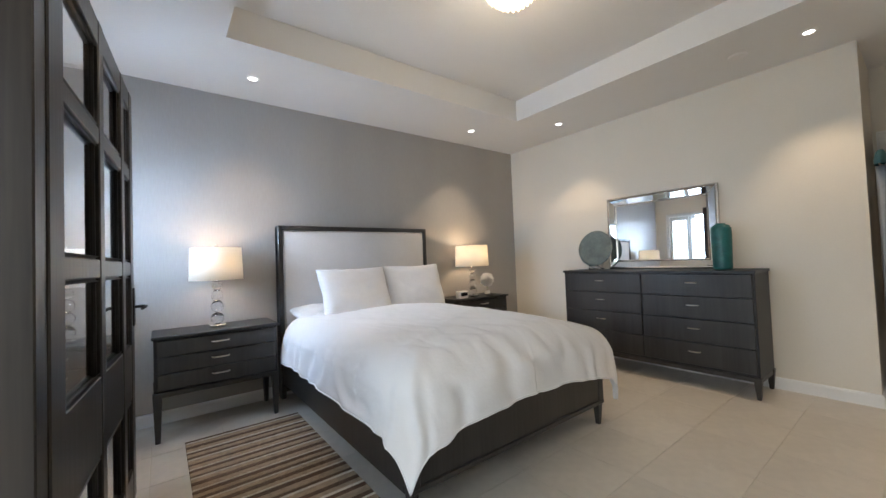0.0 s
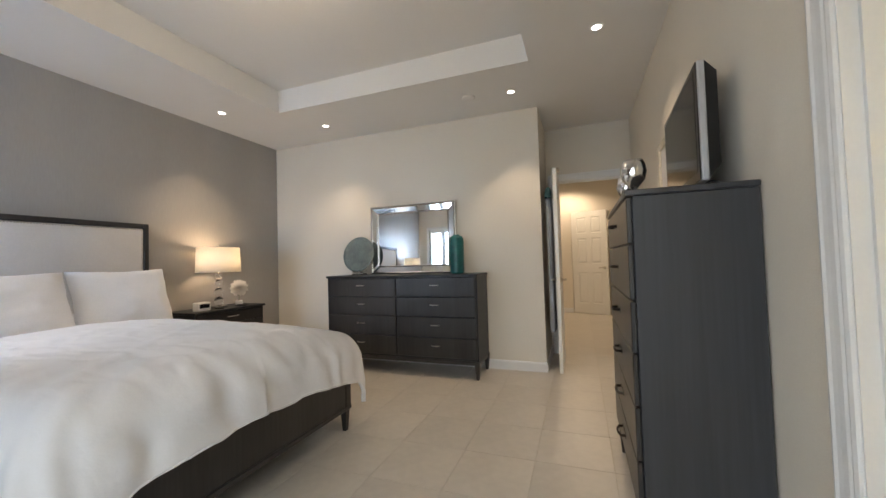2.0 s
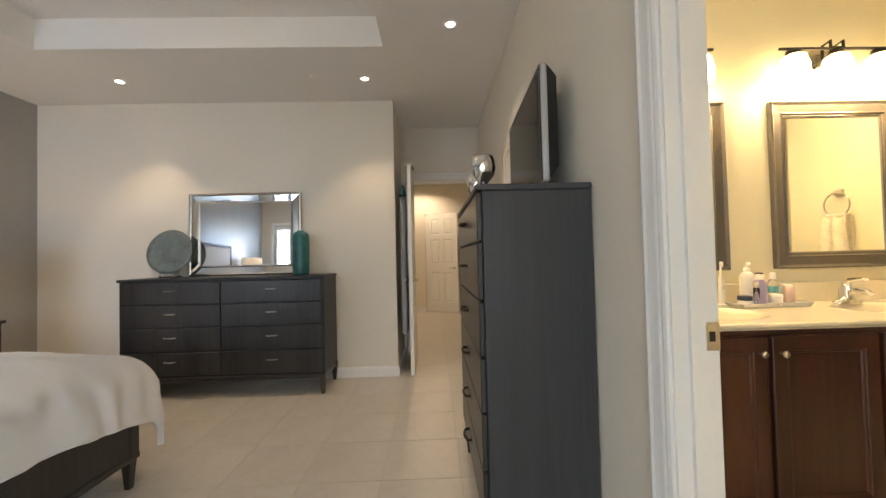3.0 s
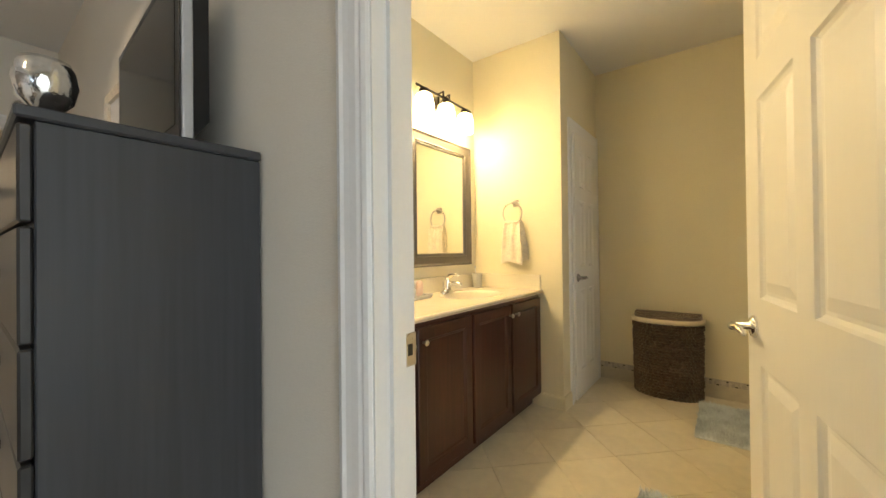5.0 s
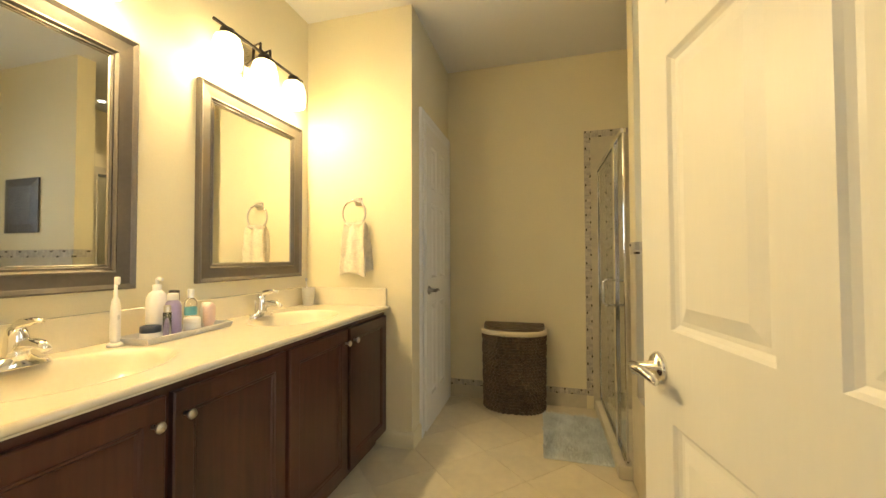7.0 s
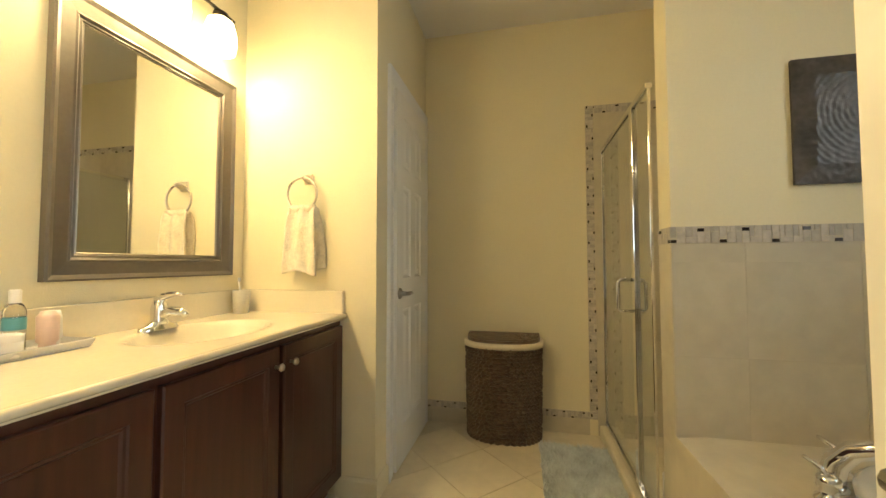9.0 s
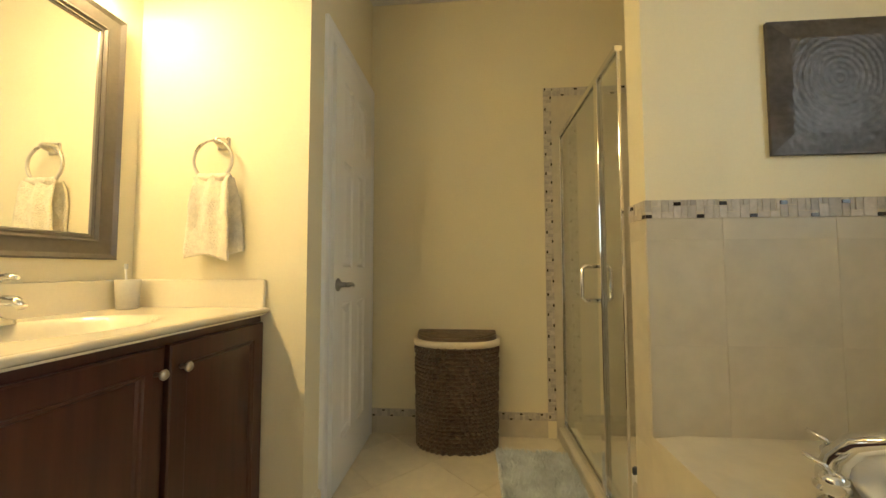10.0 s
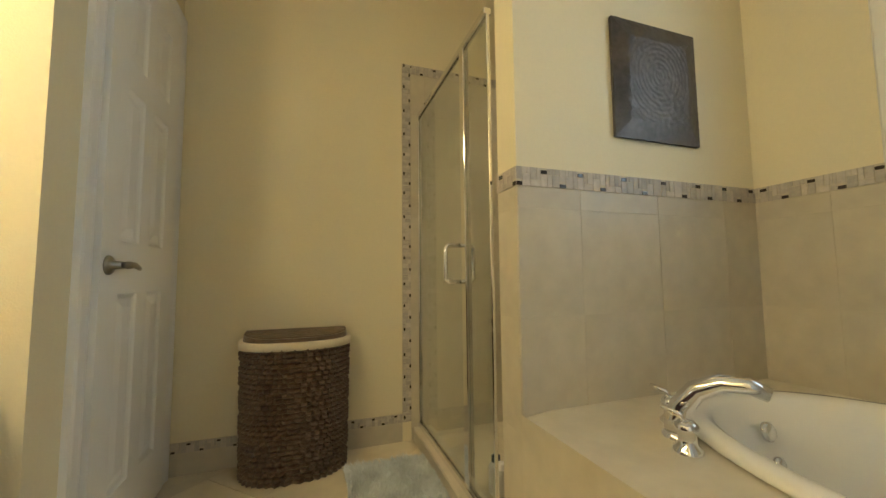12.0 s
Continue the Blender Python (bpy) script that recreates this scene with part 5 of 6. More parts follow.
part("handle", lathe([(0.012, 0.014), (0.0145, 0.03), (0.0145, 0.12), (0.010, 0.155), (0.0055, 0.165), (0.0045, 0.215), (0, 0.216)], 18), M["pvc"], t, smooth=True)
part("brush_head", box(-0.016, -0.005, 0.205, 0.004, 0.005, 0.232, 0.003), M["pvc"], t, "bristle head")
part("button", box(-0.0155, -0.003, 0.09, -0.0135, 0.003, 0.105, 0.0005), M["silver"], t)
t = thing("tumbler", (3.115, -1.545, CT), "grey ceramic bathroom tumbler", "tumbler")
part("cup", lathe([(0, 0), (0.030, 0), (0.034, 0.005), (0.040, 0.108), (0.038, 0.110), (0.036, 0.106), (0.030, 0.012), (0, 0.010)], 28), M["cup"], t, smooth=True)
t = thing("toothbrush", (3.115, -1.545, CT + 0.012), "small toothbrush leaning in the tumbler", "toothbrush")
part("stick", tube([(-0.01, 0.0, 0), (0.02, -0.012, 0.10), (0.034, -0.02, 0.145)], 0.0035, 8), M["pvc"], t)
part("bristles", box(0.026, -0.026, 0.136, 0.036, -0.014, 0.156, 0.002), M["silver"], t)


# laundry basket: half-round, woven
def basket():
    cx, back, hw, dep, H = 1.93, -2.495, 0.23, 0.225, 0.585
    t = thing("laundry_basket", (cx, back, 0), "half-round dark woven wicker laundry basket with cream liner", "laundry basket")

    def outline(n, s=1.0):
        pts = [(-hw * s, 0.0)]
        for k in range(n + 1):
            a = math.pi - math.pi * k / n
            pts.append((hw * s * math.copysign(abs(math.cos(a)) ** 0.8, math.cos(a)), 0.045 + (dep - 0.045) * s * abs(math.sin(a)) ** 0.9))
        pts.append((hw * s, 0.0))
        return pts
    b = bmesh.new()
    rings = []
    for z in (0.0, H * 0.5, H):
        sc = 0.965 + 0.035 * z / H
        rings.append([b.verts.new((x, y, z)) for x, y in outline(40, sc - 0.02)])
    n = len(rings[0])
    for p, q in zip(rings, rings[1:]):
        for k in range(n):
            b.faces.new((p[k], p[(k + 1) % n], q[(k + 1) % n], q[k]))
    b.faces.new(rings[0][::-1])
    bmesh.ops.recalc_face_normals(b, faces=b.faces[:])
    part("shell", b, M["wicker"], t)
    # woven strands: rows that pass in front of and behind the uprights
    b = None
    rows = 27
    pts = outline(84, 1.0)
    for r in range(rows):
        z = 0.007 + r * (H - 0.012) / rows
        sc = 0.965 + 0.035 * z / H
        ph = (r // 2) % 2
        line = []
        for k, (x, y) in enumerate(pts):
            wob = 0.0085 * math.sin(math.pi * (k / 2.0 + ph)) - 0.005 * (r % 5 == 3) + 0.0015 * noise.noise(Vector((x * 30, r * 1.3, 0)))
            f2 = 1 + wob / hw
            line.append((x * sc * f2, y * sc * (1 + wob / dep), z + 0.0012 * math.sin(k * 1.9 + r)))
        b = tube(line, [0.0096 + 0.0018 * noise.noise(Vector((k * 0.7, r * 2.1, 4.0))) for k in range(len(line))], 6, b)
    tagged(part("weave", b, M["wicker"], t, "horizontal woven strands"), kind="stuff")
    b = bmesh.new()
    rr = []
    for z, s in ((H - 0.028, 1.0), (H - 0.026, 1.082), (H + 0.004, 1.082), (H + 0.010, 1.05), (H + 0.006, 0.98)):
        rr.append([b.verts.new((x, y, z)) for x, y in outline(40, s)])
    for p, q in zip(rr, rr[1:]):
        for k in range(n):
            b.faces.new((p[k], p[(k + 1) % n], q[(k + 1) % n], q[k]))
    bmesh.ops.recalc_face_normals(b, faces=b.faces[:])
    part("liner_band", b, M["canvas"], t, "cream canvas liner band", True)
    b = bmesh.new()
    lo = [b.verts.new((x, y, H + 0.006)) for x, y in outline(40, 1.0)]
    hi = [b.verts.new((x, y, H + 0.024 + 0.014 * (1 - y / dep))) for x, y in outline(40, 0.985)]
    b.faces.new(hi)
    b.faces.new(lo[::-1])
    for k in range(n):
        b.faces.new((lo[k], lo[(k + 1) % n], hi[(k + 1) % n], hi[k]))
    bmesh.ops.recalc_face_normals(b, faces=b.faces[:])
    lid = part("lid", b, M["wicker"], t, "woven hinged lid")
    b = None
    for k in range(17):
        y = 0.008 + k * (dep - 0.02) / 17
        half = hw * 0.97 * (max(0.0, 1 - (max(0, y - 0.045) / (dep - 0.045)) ** 2)) ** 0.5
        if half < 0.03:
            continue
        b = tube([(-half + 2 * half * i / 16, y, H + 0.024 + 0.014 * (1 - y / dep) + 0.002 * math.sin(math.pi * (i + k))) for i in range(17)], 0.006, 5, b)
    tagged(part("lid_weave", b, M["wicker"], lid), kind="stuff")


basket()


def shag_mat(x0, y0, x1, y1, label):
    t = thing("bath_mat", ((x0 + x1) / 2, (y0 + y1) / 2, 0.001), label, "bath mat", "pale blue bath mats")
    w, d = (x1 - x0) / 2, (y1 - y0) / 2
    part("backing", box(-w, -d, 0, w, d, 0.010, 0.004), M["shag"], t)
    rng = np.random.default_rng(7)
    verts, faces = [], []
    for k in range(11000):
        x, y = rng.uniform(-w, w), rng.uniform(-d, d)
        a, ln = rng.uniform(0, 6.28), rng.uniform(0.016, 0.034)
        sx, sy = math.cos(a) * 0.0032, math.sin(a) * 0.0032
        tx = noise.noise(Vector((x * 15, y * 15, 0.3))) * 0.030 + rng.normal() * 0.005
        ty = noise.noise(Vector((x * 15, y * 15, 5.3))) * 0.030 + rng.normal() * 0.005
        i = len(verts)
        verts += [(x - sx, y - sy, 0.006), (x + sx, y + sy, 0.006), (x + tx, y + ty, 0.006 + ln)]
        faces.append((i, i + 1, i + 2))
    me = bpy.data.meshes.new("pile")
    me.from_pydata(verts, [], faces)
    me.materials.append(M["shag"])
    ob = new("shag_pile", me)
    ob.parent = t
    tagged(ob, "soft shaggy pile", kind="stuff")


shag_mat(1.335, -2.315, 1.715, -1.72, "pale blue shaggy bath mat before the shower")
shag_mat(1.36, -0.98, 1.88, -0.42, "pale blue shaggy bath mat before the bathtub")


# ---- tiled tub surround ----
def mosaic(name, parent, origin, along, up, out, length, height=0.06, seed=1):
    """A band of small stone mosaic with dark chips; axes are world vectors."""
    o, a, u, n = Vector(origin), Vector(along), Vector(up), Vector(out)
    rng = random.Random(seed)

    def brick(bm, s0, s1, h0, h1, d):
        vs = [bm.verts.new(o + a * s + u * h + n * k) for k in (0.0, d) for s, h in ((s0, h0), (s1, h0), (s1, h1), (s0, h1))]
        for q in ((4, 5, 6, 7), (0, 1, 5, 4), (1, 2, 6, 5), (2, 3, 7, 6), (3, 0, 4, 7)):
            bm.faces.new([vs[i] for i in q])
    b, ch = bmesh.new(), bmesh.new()
    g = 0.0012
    unit = height / 3
    s, k = 0.0, 0
    while s < length - 0.002:
        w = rng.choice((unit * 0.9, unit * 1.4, unit * 1.9))
        e = min(length, s + w)
        top_dark, low_dark = k % 6 == 1, k % 6 == 4
        split = rng.random() < 0.95
        if top_dark or low_dark:
            e = min(length, s + unit * 1.15)
            z0 = 2 * unit if top_dark else 0.0
            brick(ch, s + g, e - g, z0 + g, z0 + unit * 0.62, 0.0075)
            brick(b, s + g, e - g, (0 if top_dark else unit) + g, (2 * unit if top_dark else height) - g, 0.006)
        elif split:
            m = unit if rng.random() < 0.5 else 2 * unit
            brick(b, s + g, e - g, g, m - g, 0.006)
            mid = s + (e - s) * rng.choice((0.4, 0.5, 0.62))
            brick(b, s + g, mid - g, m + g, height - g, 0.0064)
            brick(b, mid + g, e - g, m + g, height - g, 0.0058)
        else:
            brick(b, s + g, e - g, g, height - g, 0.006)
        s, k = e, k + 1
    for bm in (b, ch):
        bmesh.ops.recalc_face_normals(bm, faces=bm.faces[:])
    base = bmesh.new()
    brick(base, 0, length, 0, height, 0.004)
    bmesh.ops.recalc_face_normals(base, faces=base.faces[:])
    t = structure(name, base, M["grout"], "narrow stone mosaic border with dark chips")
    tagged(part("mosaic_stones", b, M["mosaic"], t), kind="stuff")
    tagged(part("mosaic_chips", ch, M["chip"], t, "small dark glassy chips"), kind="stuff")
    return t


m = M["stone_strip"].copy()
nt = m.node_tree
geo, hsv, mr = nt.nodes.new("ShaderNodeNewGeometry"), nt.nodes.new("ShaderNodeHueSaturation"), nt.nodes.new("ShaderNodeMapRange")
mr.inputs["To Min"].default_value, mr.inputs["To Max"].default_value = 0.80, 1.12
nt.links.new(geo.outputs["Random Per Island"], mr.inputs[0])
nt.links.new(mr.outputs[0], hsv.inputs["Value"])
src = nt.nodes["Principled BSDF"].inputs["Base Color"].links[0].from_socket
nt.links.new(src, hsv.inputs["Color"])
nt.links.new(hsv.outputs[0], nt.nodes["Principled BSDF"].inputs["Base Color"])
M["mosaic"] = m

DECK = 0.47
BT0, BT1 = 1.145, 1.205
mosaic("border_tub", None, (BW, TUBW, BT0), (1, 0, 0), (0, 0, 1), (0, 1, 0), 1.281 - BW, BT1 - BT0, 1)
mosaic("border_tub_end", None, (1.276, TUBW - 0.12, BT0), (0, 1, 0), (0, 0, 1), (1, 0, 0), 0.125, BT1 - BT0, 2)
mosaic("border_tub_west", None, (BW, TUBW + 0.006, BT0), (0, 1, 0), (0, 0, 1), (1, 0, 0), 1.84, BT1 - BT0, 3)
mosaic("border_shower_side", None, (1.353, BS, 0.10), (0, 0, 1), (1, 0, 0), (0, 1, 0), 1.99, 0.048, 4)
mosaic("border_shower_top", None, (BW, BS, 2.037), (1, 0, 0), (0, 0, 1), (0, 1, 0), 1.353 - BW, 0.053, 5)
mosaic("border_base", None, (1.401, BS, 0.10), (1, 0, 0), (0, 0, 1), (0, 1, 0), CLOSET - 1.401, 0.045, 6)


def tile_mesh(w, h, d=0.0014, e=0.0004):
    """One tile with eased edges, in (u, v, out) from its corner."""
    b = bmesh.new()
    lo = [b.verts.new(p) for p in ((0, 0, 0), (w, 0, 0), (w, h, 0), (0, h, 0))]
    mid = [b.verts.new(p) for p in ((0, 0, d - e), (w, 0, d - e), (w, h, d - e), (0, h, d - e))]
    hi = [b.verts.new(p) for p in ((e, e, d), (w - e, e, d), (w - e, h - e, d), (e, h - e, d))]
    for p, q in ((lo, mid), (mid, hi)):
        for i in range(4):
            b.faces.new((p[i], p[(i + 1) % 4], q[(i + 1) % 4], q[i]))
    b.faces.new(hi)
    me = bpy.data.meshes.new("tile")
    b.normal_update()
    b.to_mesh(me)
    b.free()
    return me


TILES = {}


def lay(parent, us, vs, frame3, mat, d=0.0014, gap=0.0012):
    """Tiles between the cuts us and vs on a plane; frame3: matrix from (u, v, out) to the world."""
    for u0, u1 in zip(us, us[1:]):
        for v0, v1 in zip(vs, vs[1:]):
            key = (round(u1 - u0, 3), round(v1 - v0, 3), mat.name, d)
            if key not in TILES:
                TILES[key] = tile_mesh(u1 - u0 - gap, v1 - v0 - gap, d)
                TILES[key].materials.append(mat)
            ob = new("tile", TILES[key])
            ob.parent = parent
            ob.matrix_world = frame3 @ Matrix.Translation((u0 + gap / 2, v0 + gap / 2, 0))


def cuts(a, b, step, start=None):
    out, x = [a], (a if start is None else start) + step
    while x < b - 0.02:
        if x > a + 0.02:
            out.append(x)
        x += step
    return out + [b]


def plane(o, u, v, n):
    return Matrix(((u[0], v[0], n[0], o[0]), (u[1], v[1], n[1], o[1]), (u[2], v[2], n[2], o[2]), (0, 0, 0, 1)))


# grout backing slabs with tiles on them
def tiled(name, q, us, vs, frame3, label):
    s = structure(name, box(*q), M["grout"], label)
    lay(s, us, vs, frame3, M["wtile"])
    return s


tiled("tiling_tub", (BW, TUBW - 0.0005, 0.30, 1.276, TUBW + 0.001, BT0), [BW, 0.386, 0.716, 1.046, 1.281], [DECK - 0.02, 0.746, 1.078, BT0], plane((0, TUBW + 0.001, 0), (1, 0, 0), (0, 0, 1), (0, 1, 0)), "sand coloured wall tiles above the bathtub")
tiled("tiling_tub_end", (1.2755, TUBW - 0.12, 0.0, 1.277, TUBW + 0.004, BT0), [0, 0.128], [0.0, 0.086, 0.416, 0.746, 1.078, BT0], plane((1.277, TUBW - 0.12, 0), (0, 1, 0), (0, 0, 1), (1, 0, 0)), "sand coloured tiles on the wall end")
tiled("tiling_tub_west", (BW - 0.0005, TUBW, 0.30, BW + 0.001, SOUTH_B, BT0), cuts(TUBW + 0.012, SOUTH_B, 0.33, TUBW - 0.1), [DECK - 0.02, 0.746, 1.078, BT0], plane((BW + 0.001, 0, 0), (0, 1, 0), (0, 0, 1), (1, 0, 0)), "sand coloured wall tiles beside the bathtub")
tiled("tiling_shower_back", (BW, BS - 0.0005, 0.0, 1.352, BS + 0.001, 2.037), cuts(BW, 1.352, 0.30, BW - 0.138), cuts(0.0, 2.037, 0.30), plane((0, BS + 0.001, 0), (1, 0, 0), (0, 0, 1), (0, 1, 0)), "sand coloured tiles on the shower wall")
tiled("tiling_shower_north", (BW, TUBW - 0.1215, 0.0, 1.276, TUBW - 0.1195, 2.09), cuts(BW, 1.276, 0.30), cuts(0.0, 2.09, 0.30), plane((0, TUBW - 0.1215, 0), (1, 0, 0), (0, 0, 1), (0, -1, 0)), "sand coloured tiles inside the shower")
tiled("tiling_shower_west", (BW - 0.0005, BS, 0.0, BW + 0.001, TUBW - 0.12, 2.09), cuts(BS + 0.01, TUBW - 0.13, 0.30), cuts(0.0, 2.09, 0.30), plane((BW + 0.001, 0, 0), (0, 1, 0), (0, 0, 1), (1, 0, 0)), "sand coloured tiles inside the shower")
tiled("tiling_base", (1.401, BS - 0.0005, 0.0, CLOSET, BS + 0.001, 0.10), cuts(1.401, CLOSET, 0.34), [0.0, 0.10], plane((0, BS + 0.001, 0), (1, 0, 0), (0, 0, 1), (0, 1, 0)), "sand coloured tile skirting")


# bathtub with tiled deck
def tub_rim(n, sc, grow=0.0, dz=0.0):
    out = []
    for k in range(n):
        a = 2 * math.pi * k / n
        c2, s = math.cos(a), math.sin(a)
        out.append(((0.648 + math.copysign(abs(c2) ** 0.8, c2) * (0.40 * sc + grow)), (-0.56 + math.copysign(abs(s) ** 0.8, s) * (0.79 * sc + grow)), dz))
    return out


t = thing("bathtub", (0, 0, 0), "white oval drop-in bathtub in a tiled deck", "bathtub")
b = bmesh.new()
n = 72
prof = [(1.0, 0.028, DECK + 0.004), (1.0, 0.032, DECK + 0.016), (1.0, 0.018, DECK + 0.028), (1.0, -0.012, DECK + 0.030), (1.0, -0.035, DECK + 0.016), (0.93, -0.03, DECK - 0.10), (0.86, -0.03, DECK - 0.30), (0.74, -0.02, DECK - 0.385), (0.45, 0.0, DECK - 0.40)]
rings = [[b.verts.new(p) for p in tub_rim(n, sc, g, z)] for sc, g, z in prof]
for p, q in zip(rings, rings[1:]):
    for k in range(n):
        b.faces.new((p[k], p[(k + 1) % n], q[(k + 1) % n], q[k]))
b.faces.new(rings[-1])
bmesh.ops.recalc_face_normals(b, faces=b.faces[:])
part("basin", b, M["tub"], t, smooth=True)
for z, r in ((DECK - 0.06, 0.028), (DECK - 0.14, 0.020)):
    b = lathe([(0, 0.016), (r * 0.7, 0.015), (r, 0.008), (r, 0)], 20)
    bmesh.ops.transform(b, matrix=Matrix.Translation((0.60, -1.285 + (DECK - z) * 0.28, z)) @ Matrix.Rotation(radians(-78), 4, "X"), verts=b.verts[:])
    part("overflow", b, M["chrome"], t, "round chrome overflow fitting", True)
deck = structure("tub_deck", bmesh.new(), M["wtile"], "sand tiled deck and front round the bathtub")
b = bmesh.new()
X0, X1, Y0, Y1 = BW, 1.281, TUBW + 0.002, SOUTH_B
inner = [b.verts.new(p) for p in tub_rim(n, 1.0, 0.0, DECK)]
outer = []
for k in range(n):
    a = 2 * math.pi * k / n
    c2, s = math.cos(a), math.sin(a)
    cx, cy = 0.648, -0.56
    f2 = min(((X1 if c2 > 0 else X0) - cx) / c2 if abs(c2) > 1e-6 else 9, ((Y1 if s > 0 else Y0) - cy) / s if abs(s) > 1e-6 else 9)
    outer.append(b.verts.new((cx + c2 * f2, cy + s * f2, DECK)))
for k in range(n):
    b.faces.new((inner[k], outer[k], outer[(k + 1) % n], inner[(k + 1) % n]))
v = [b.verts.new(p) for p in ((X1, Y0, DECK), (X1, Y1, DECK), (X1, Y1, 0), (X1, Y0, 0), (X0, Y0, DECK), (X0, Y1, DECK))]
b.faces.new(v[:4])
bmesh.ops.recalc_face_normals(b, faces=b.faces[:])
b.to_mesh(deck.data)
b.free()


def tub_filler():
    t = thing("tub_filler", (0.992, -1.23, DECK), "chrome bathtub filler with arched spout and two handles", "tub filler")
    d = Vector((-0.55, 0.83, 0)).normalized()
    pts = [Vector((0, 0, 0)), Vector((0, 0, 0.035)), d * 0.012 + Vector((0, 0, 0.075)), d * 0.045 + Vector((0, 0, 0.118)), d * 0.095 + Vector((0, 0, 0.142)), d * 0.145 + Vector((0, 0, 0.144)), d * 0.182 + Vector((0, 0, 0.130))]
    part("spout", tube(pts, [0.029, 0.028, 0.027, 0.025, 0.022, 0.019, 0.017], 18), M["chrome"], t, smooth=True)
    part("spout_base", lathe([(0.036, 0), (0.034, 0.008), (0.027, 0.014)], 24), M["chrome"], t, smooth=True)
    for x, y in ((-0.070, -0.072), (0.052, 0.068)):
        h = part("handle_base", lathe([(0.032, 0), (0.030, 0.008), (0.020, 0.016), (0.019, 0.035), (0.025, 0.045), (0.025, 0.058), (0.017, 0.066), (0, 0.068)], 24, at=(x, y, 0)), M["chrome"], t, smooth=True)
        part("lever", tube([(x, y, 0.06), (x + 0.01, y - 0.012, 0.078), (x + 0.03, y - 0.04, 0.092)], [0.008, 0.007, 0.005], 8), M["chrome"], h, smooth=True)


tub_filler()


# picture over the tub
t = thing("wall_art", (0.702, TUBW, 1.338), "square dark embossed metal wall panel", "wall art")
b = bmesh.new()
n = 90
S = 0.392
hh = 0.43
grid = []
for j in range(n + 1):
    row = []
    for i in range(n + 1):
        u, v2 = i / n, j / n
        m2 = min(u, v2, 1 - u, 1 - v2)
        ru = math.hypot(u - 0.5, v2 - 0.55)
        d = 0.013 + 0.014 * min(1.0, m2 / 0.15) + (0.00035 * math.sin(ru * 150) if m2 > 0.15 else 0.0)
        d += 0.0010 * noise.noise(Vector((u * 24, v2 * 24, 0))) + 0.0016 * math.exp(-((v2 - 0.16) / 0.05) ** 2) * noise.noise(Vector((u * 22, v2 * 22, 4)))
        row.append(b.verts.new((-S / 2 + S * u, d, hh * v2)))
    grid.append(row)
for j in range(n):
    for i in range(n):
        b.faces.new((grid[j][i], grid[j][i + 1], grid[j + 1][i + 1], grid[j + 1][i]))
part("embossed_face", b, M["art"], t, smooth=False)
part("edge_box", box(-S / 2 + 0.001, 0.001, 0.001, S / 2 - 0.001, 0.013, hh - 0.001), M["art"], t)


# ---- shower enclosure ----
def shower():
    t = thing("shower_enclosure", (0, 0, 0), "clear glass shower enclosure with polished chrome frame", "shower enclosure")
    x, zt, z0 = 1.30, 1.80, 0.085
    ya, yb, yc, yd = -2.508, -1.875, -1.815, -1.614

    def bar(nm, q):
        return part(nm, box(*q, 0.002), M["chrome"], t)
    bar("top_rail", (x - 0.014, ya, zt - 0.022, x + 0.014, yd, zt))
    bar("bottom_rail", (x - 0.016, ya, z0 - 0.014, x + 0.016, yd, z0 + 0.012))
    bar("wall_post", (x - 0.012, ya - 0.006, z0, x + 0.012, ya + 0.012, zt - 0.022))
    bar("centre_post", (x - 0.014, yb + 0.018, z0, x + 0.014, yc, zt - 0.022))
    bar("wall_post", (x - 0.006, yd - 0.008, z0, x + 0.006, yd, zt - 0.022))
    d = part("door_pane", box(x - 0.004, ya + 0.014, z0 + 0.014, x + 0.004, yb + 0.002, zt - 0.026), M["shower"], t, "clear glass door")
    p = part("fixed_pane", box(x - 0.003, yc + 0.001, z0 + 0.013, x + 0.003, yd - 0.009, zt - 0.023), M["shower"], t, "clear fixed glass pane")
    d.visible_shadow = p.visible_shadow = False
    part("door_edge_strip", box(x - 0.007, yb + 0.0025, z0 + 0.014, x + 0.007, yb + 0.016, zt - 0.026, 0.002), M["chrome"], t)
    for s in (1, -1):
        hy = yb - 0.035
        b = tube([(x + s * 0.004, hy, 0.85), (x + s * 0.05, hy, 0.85), (x + s * 0.062, hy, 0.862), (x + s * 0.062, hy, 0.985), (x + s * 0.05, hy, 0.997), (x + s * 0.004, hy, 0.997)], 0.009, 10)
        part("pull", b, M["chrome"], d, "chrome C-shaped pull", True)


shower()
curb = structure("shower_curb", box(1.235, BS + 0.010, 0.0, 1.345, TUBW - 0.122, 0.071, 0.006), M["wtile"], "low tiled shower curb")
structure("shower_floor", box(BW, BS + 0.009, 0.0, 1.235, TUBW - 0.1305, 0.03), M["btile"], "tiled shower floor")
for x, y, c2, h, nm in ((1.19, -1.80, "cup", 0.13, "shampoo_bottle"), (1.13, -1.76, "pvc", 0.15, "shampoo_bottle"), (1.17, -1.88, "pvc", 0.12, "shampoo_bottle")):
    t = bottle(nm, x, y, 0.03, cyl(0.028, h), M[c2], "plastic shampoo bottle standing in the shower", (0.016, 0.02), M["navy"] if c2 == "pvc" else M["pvc"])
    t["group"] = "bottles in the shower"

# ---- floor tiles, last ----


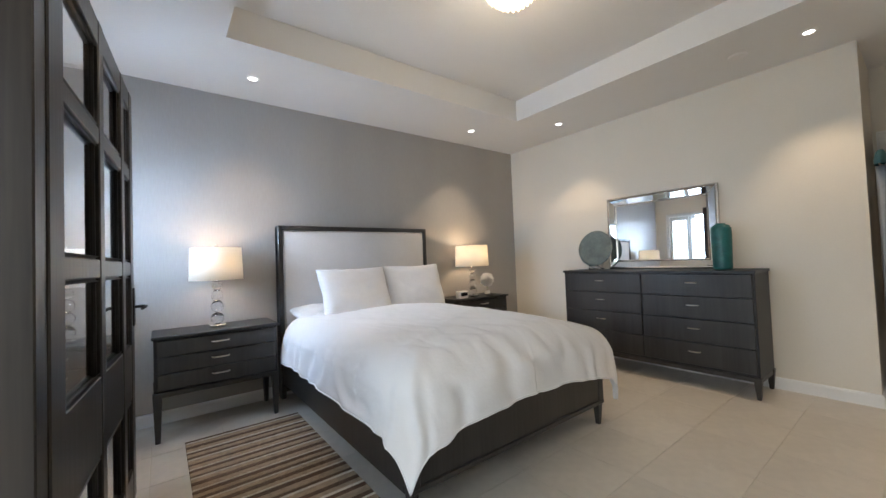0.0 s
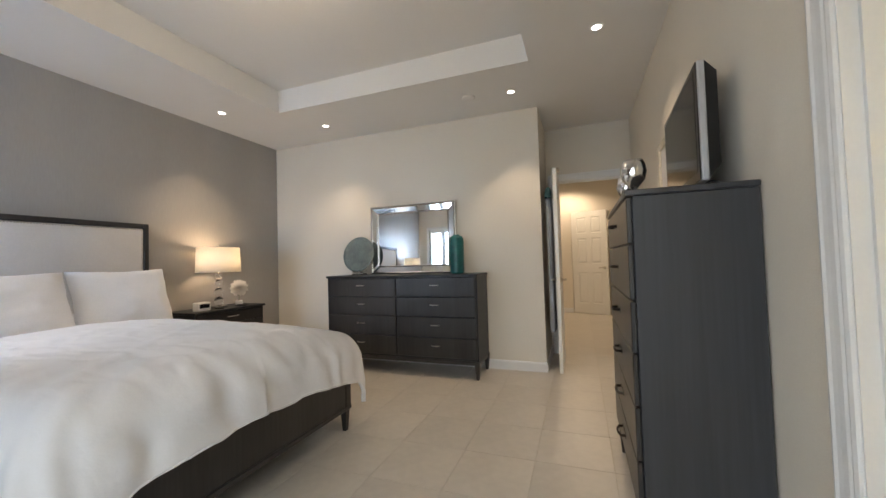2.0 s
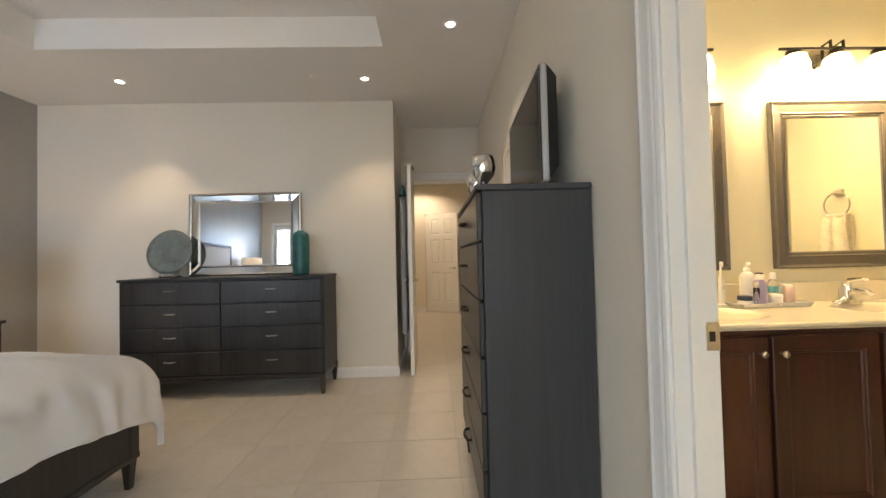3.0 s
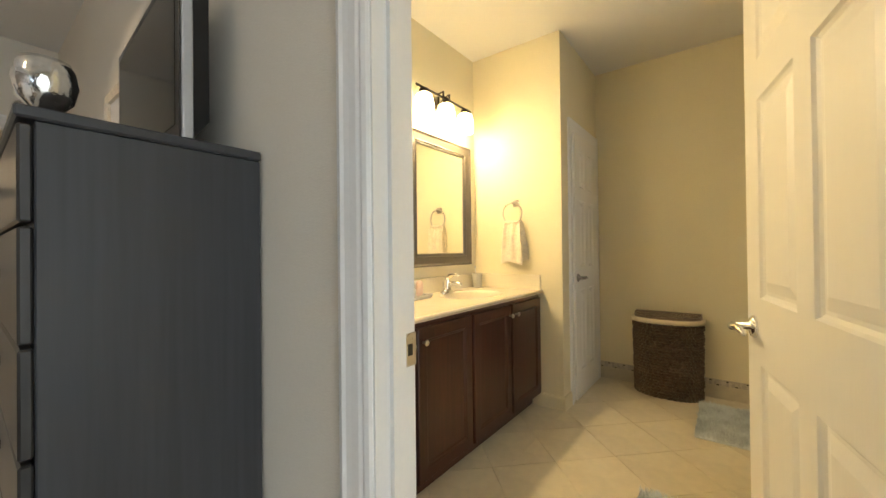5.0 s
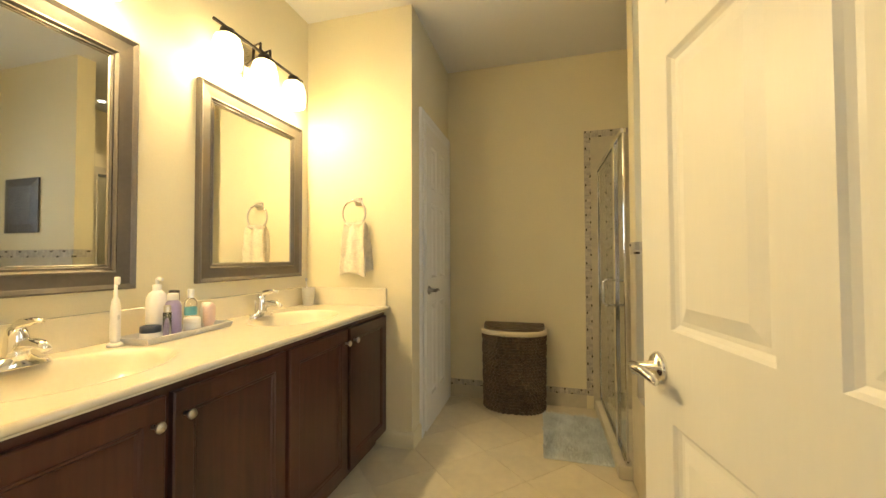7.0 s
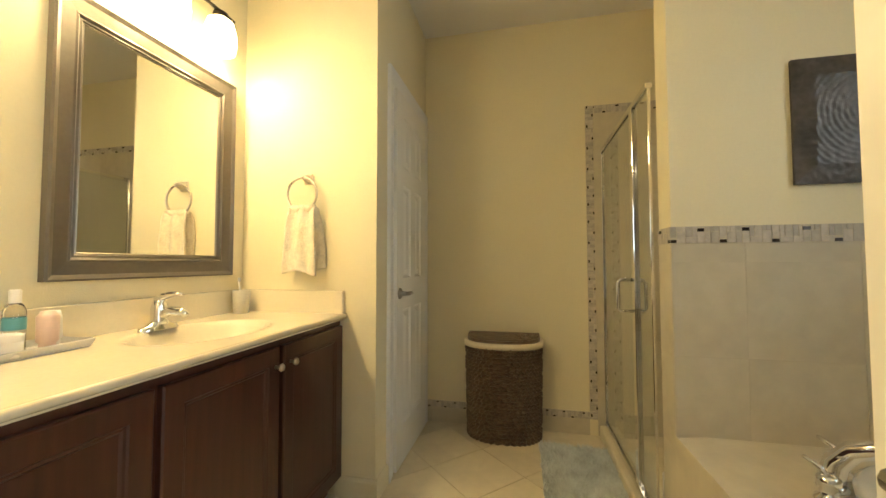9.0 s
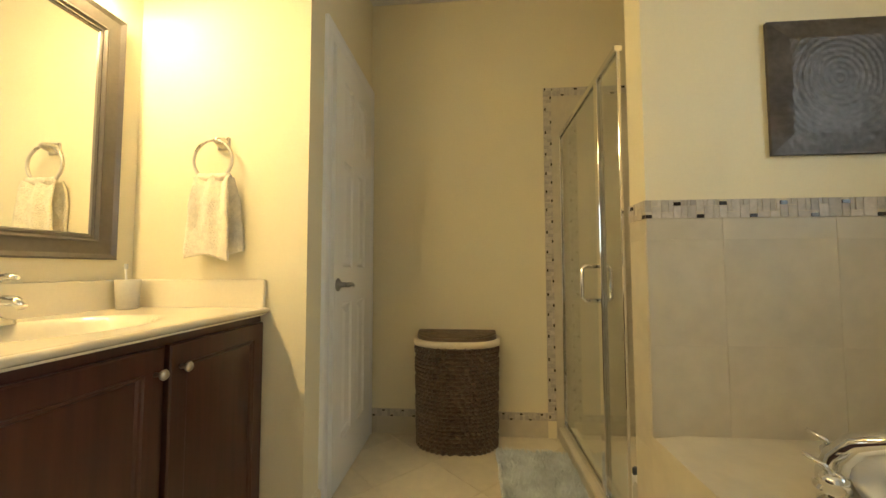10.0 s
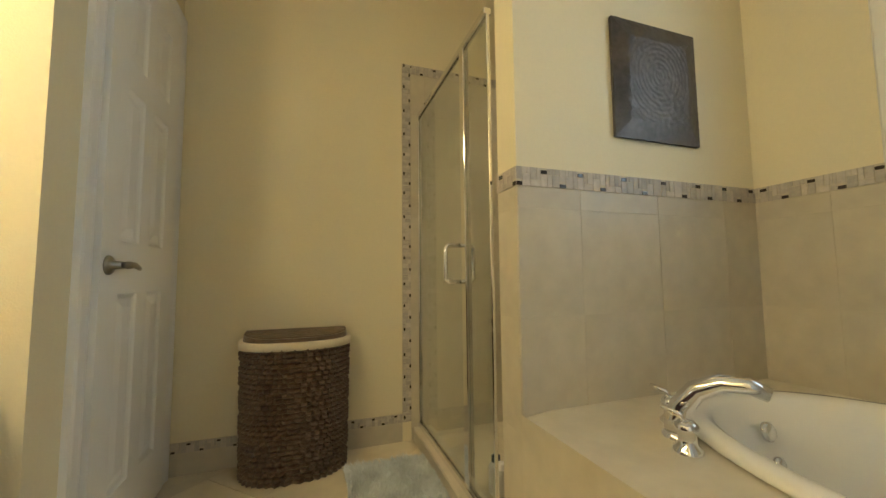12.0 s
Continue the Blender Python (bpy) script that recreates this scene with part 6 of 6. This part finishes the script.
def clip(poly, x0, y0, x1, y1):
    for axis, lim, sg in ((0, x0, 1), (0, x1, -1), (1, y0, 1), (1, y1, -1)):
        out = []
        for i, p in enumerate(poly):
            q = poly[i - 1]
            pin, qin = sg * (p[axis] - lim) >= 0, sg * (q[axis] - lim) >= 0
            if pin != qin:
                f2 = (lim - q[axis]) / (p[axis] - q[axis])
                out.append((q[0] + f2 * (p[0] - q[0]), q[1] + f2 * (p[1] - q[1])))
            if pin:
                out.append(p)
        poly = out
        if not poly:
            return []
    return poly


def poly_tile(poly, parent, mat, bottom=-0.004):
    cx, cy = sum(p[0] for p in poly) / len(poly), sum(p[1] for p in poly) / len(poly)
    b = bmesh.new()
    e = 0.0016
    lo, mid, hi = [], [], []
    for x, y in poly:
        d = Vector((cx - x, cy - y))
        d = d.normalized() * e if d.length > 0 else d
        lo.append(b.verts.new((x - cx, y - cy, bottom)))
        mid.append(b.verts.new((x - cx, y - cy, -0.0006)))
        hi.append(b.verts.new((x - cx + d.x, y - cy + d.y, 0.0)))
    k = len(poly)
    for p, q in ((lo, mid), (mid, hi)):
        for i in range(k):
            b.faces.new((p[i], p[(i + 1) % k], q[(i + 1) % k], q[i]))
    b.faces.new(hi)
    bmesh.ops.recalc_face_normals(b, faces=b.faces[:])
    ob = part("tile", b, mat, parent)
    ob.location = (cx, cy, 0)


TS = 0.41
for i in range(-1, 23):
    for j in range(-3, 14):
        x, y = 3.12 - 8 * TS + i * TS, 1.335 - 3 * TS + j * TS
        g = 0.0011
        sq = [(x + g, y + g), (x + TS - g, y + g), (x + TS - g, y + TS - g), (x + g, y + TS - g)]
        for rx, bed_of in (((WEST, SOUTH, EAST, NORTH), floor_bed), ((EAST, SOUTH, 5.61, 1.407), floor_bed), ((5.61, -0.78, 9.06, 2.28), floor_hall)):
            pl = clip(sq, *rx)
            if len(pl) > 2 and max(p[0] for p in pl) - min(p[0] for p in pl) > 0.01 and max(p[1] for p in pl) - min(p[1] for p in pl) > 0.01:
                poly_tile(pl, bed_of, M["tile"])
DS = 0.345
r2 = math.sqrt(0.5)
for i in range(-10, 12):
    for j in range(-12, 10):
        u0, v0 = 0.92 + i * DS, 0.10 + j * DS
        g = 0.0011
        sq = []
        for u, v2 in ((u0 + g, v0 + g), (u0 + DS - g, v0 + g), (u0 + DS - g, v0 + DS - g), (u0 + g, v0 + DS - g)):
            sq.append((r2 * (u - v2), r2 * (u + v2)))
        for rx in ((1.281, BS, CLOSET, SOUTH), (CLOSET, TOWEL, VX + 0.06, SOUTH)):
            pl = clip(sq, *rx)
            if len(pl) > 2 and max(p[0] for p in pl) - min(p[0] for p in pl) > 0.01 and max(p[1] for p in pl) - min(p[1] for p in pl) > 0.01:
                poly_tile(pl, floor_bath, M["btile"])
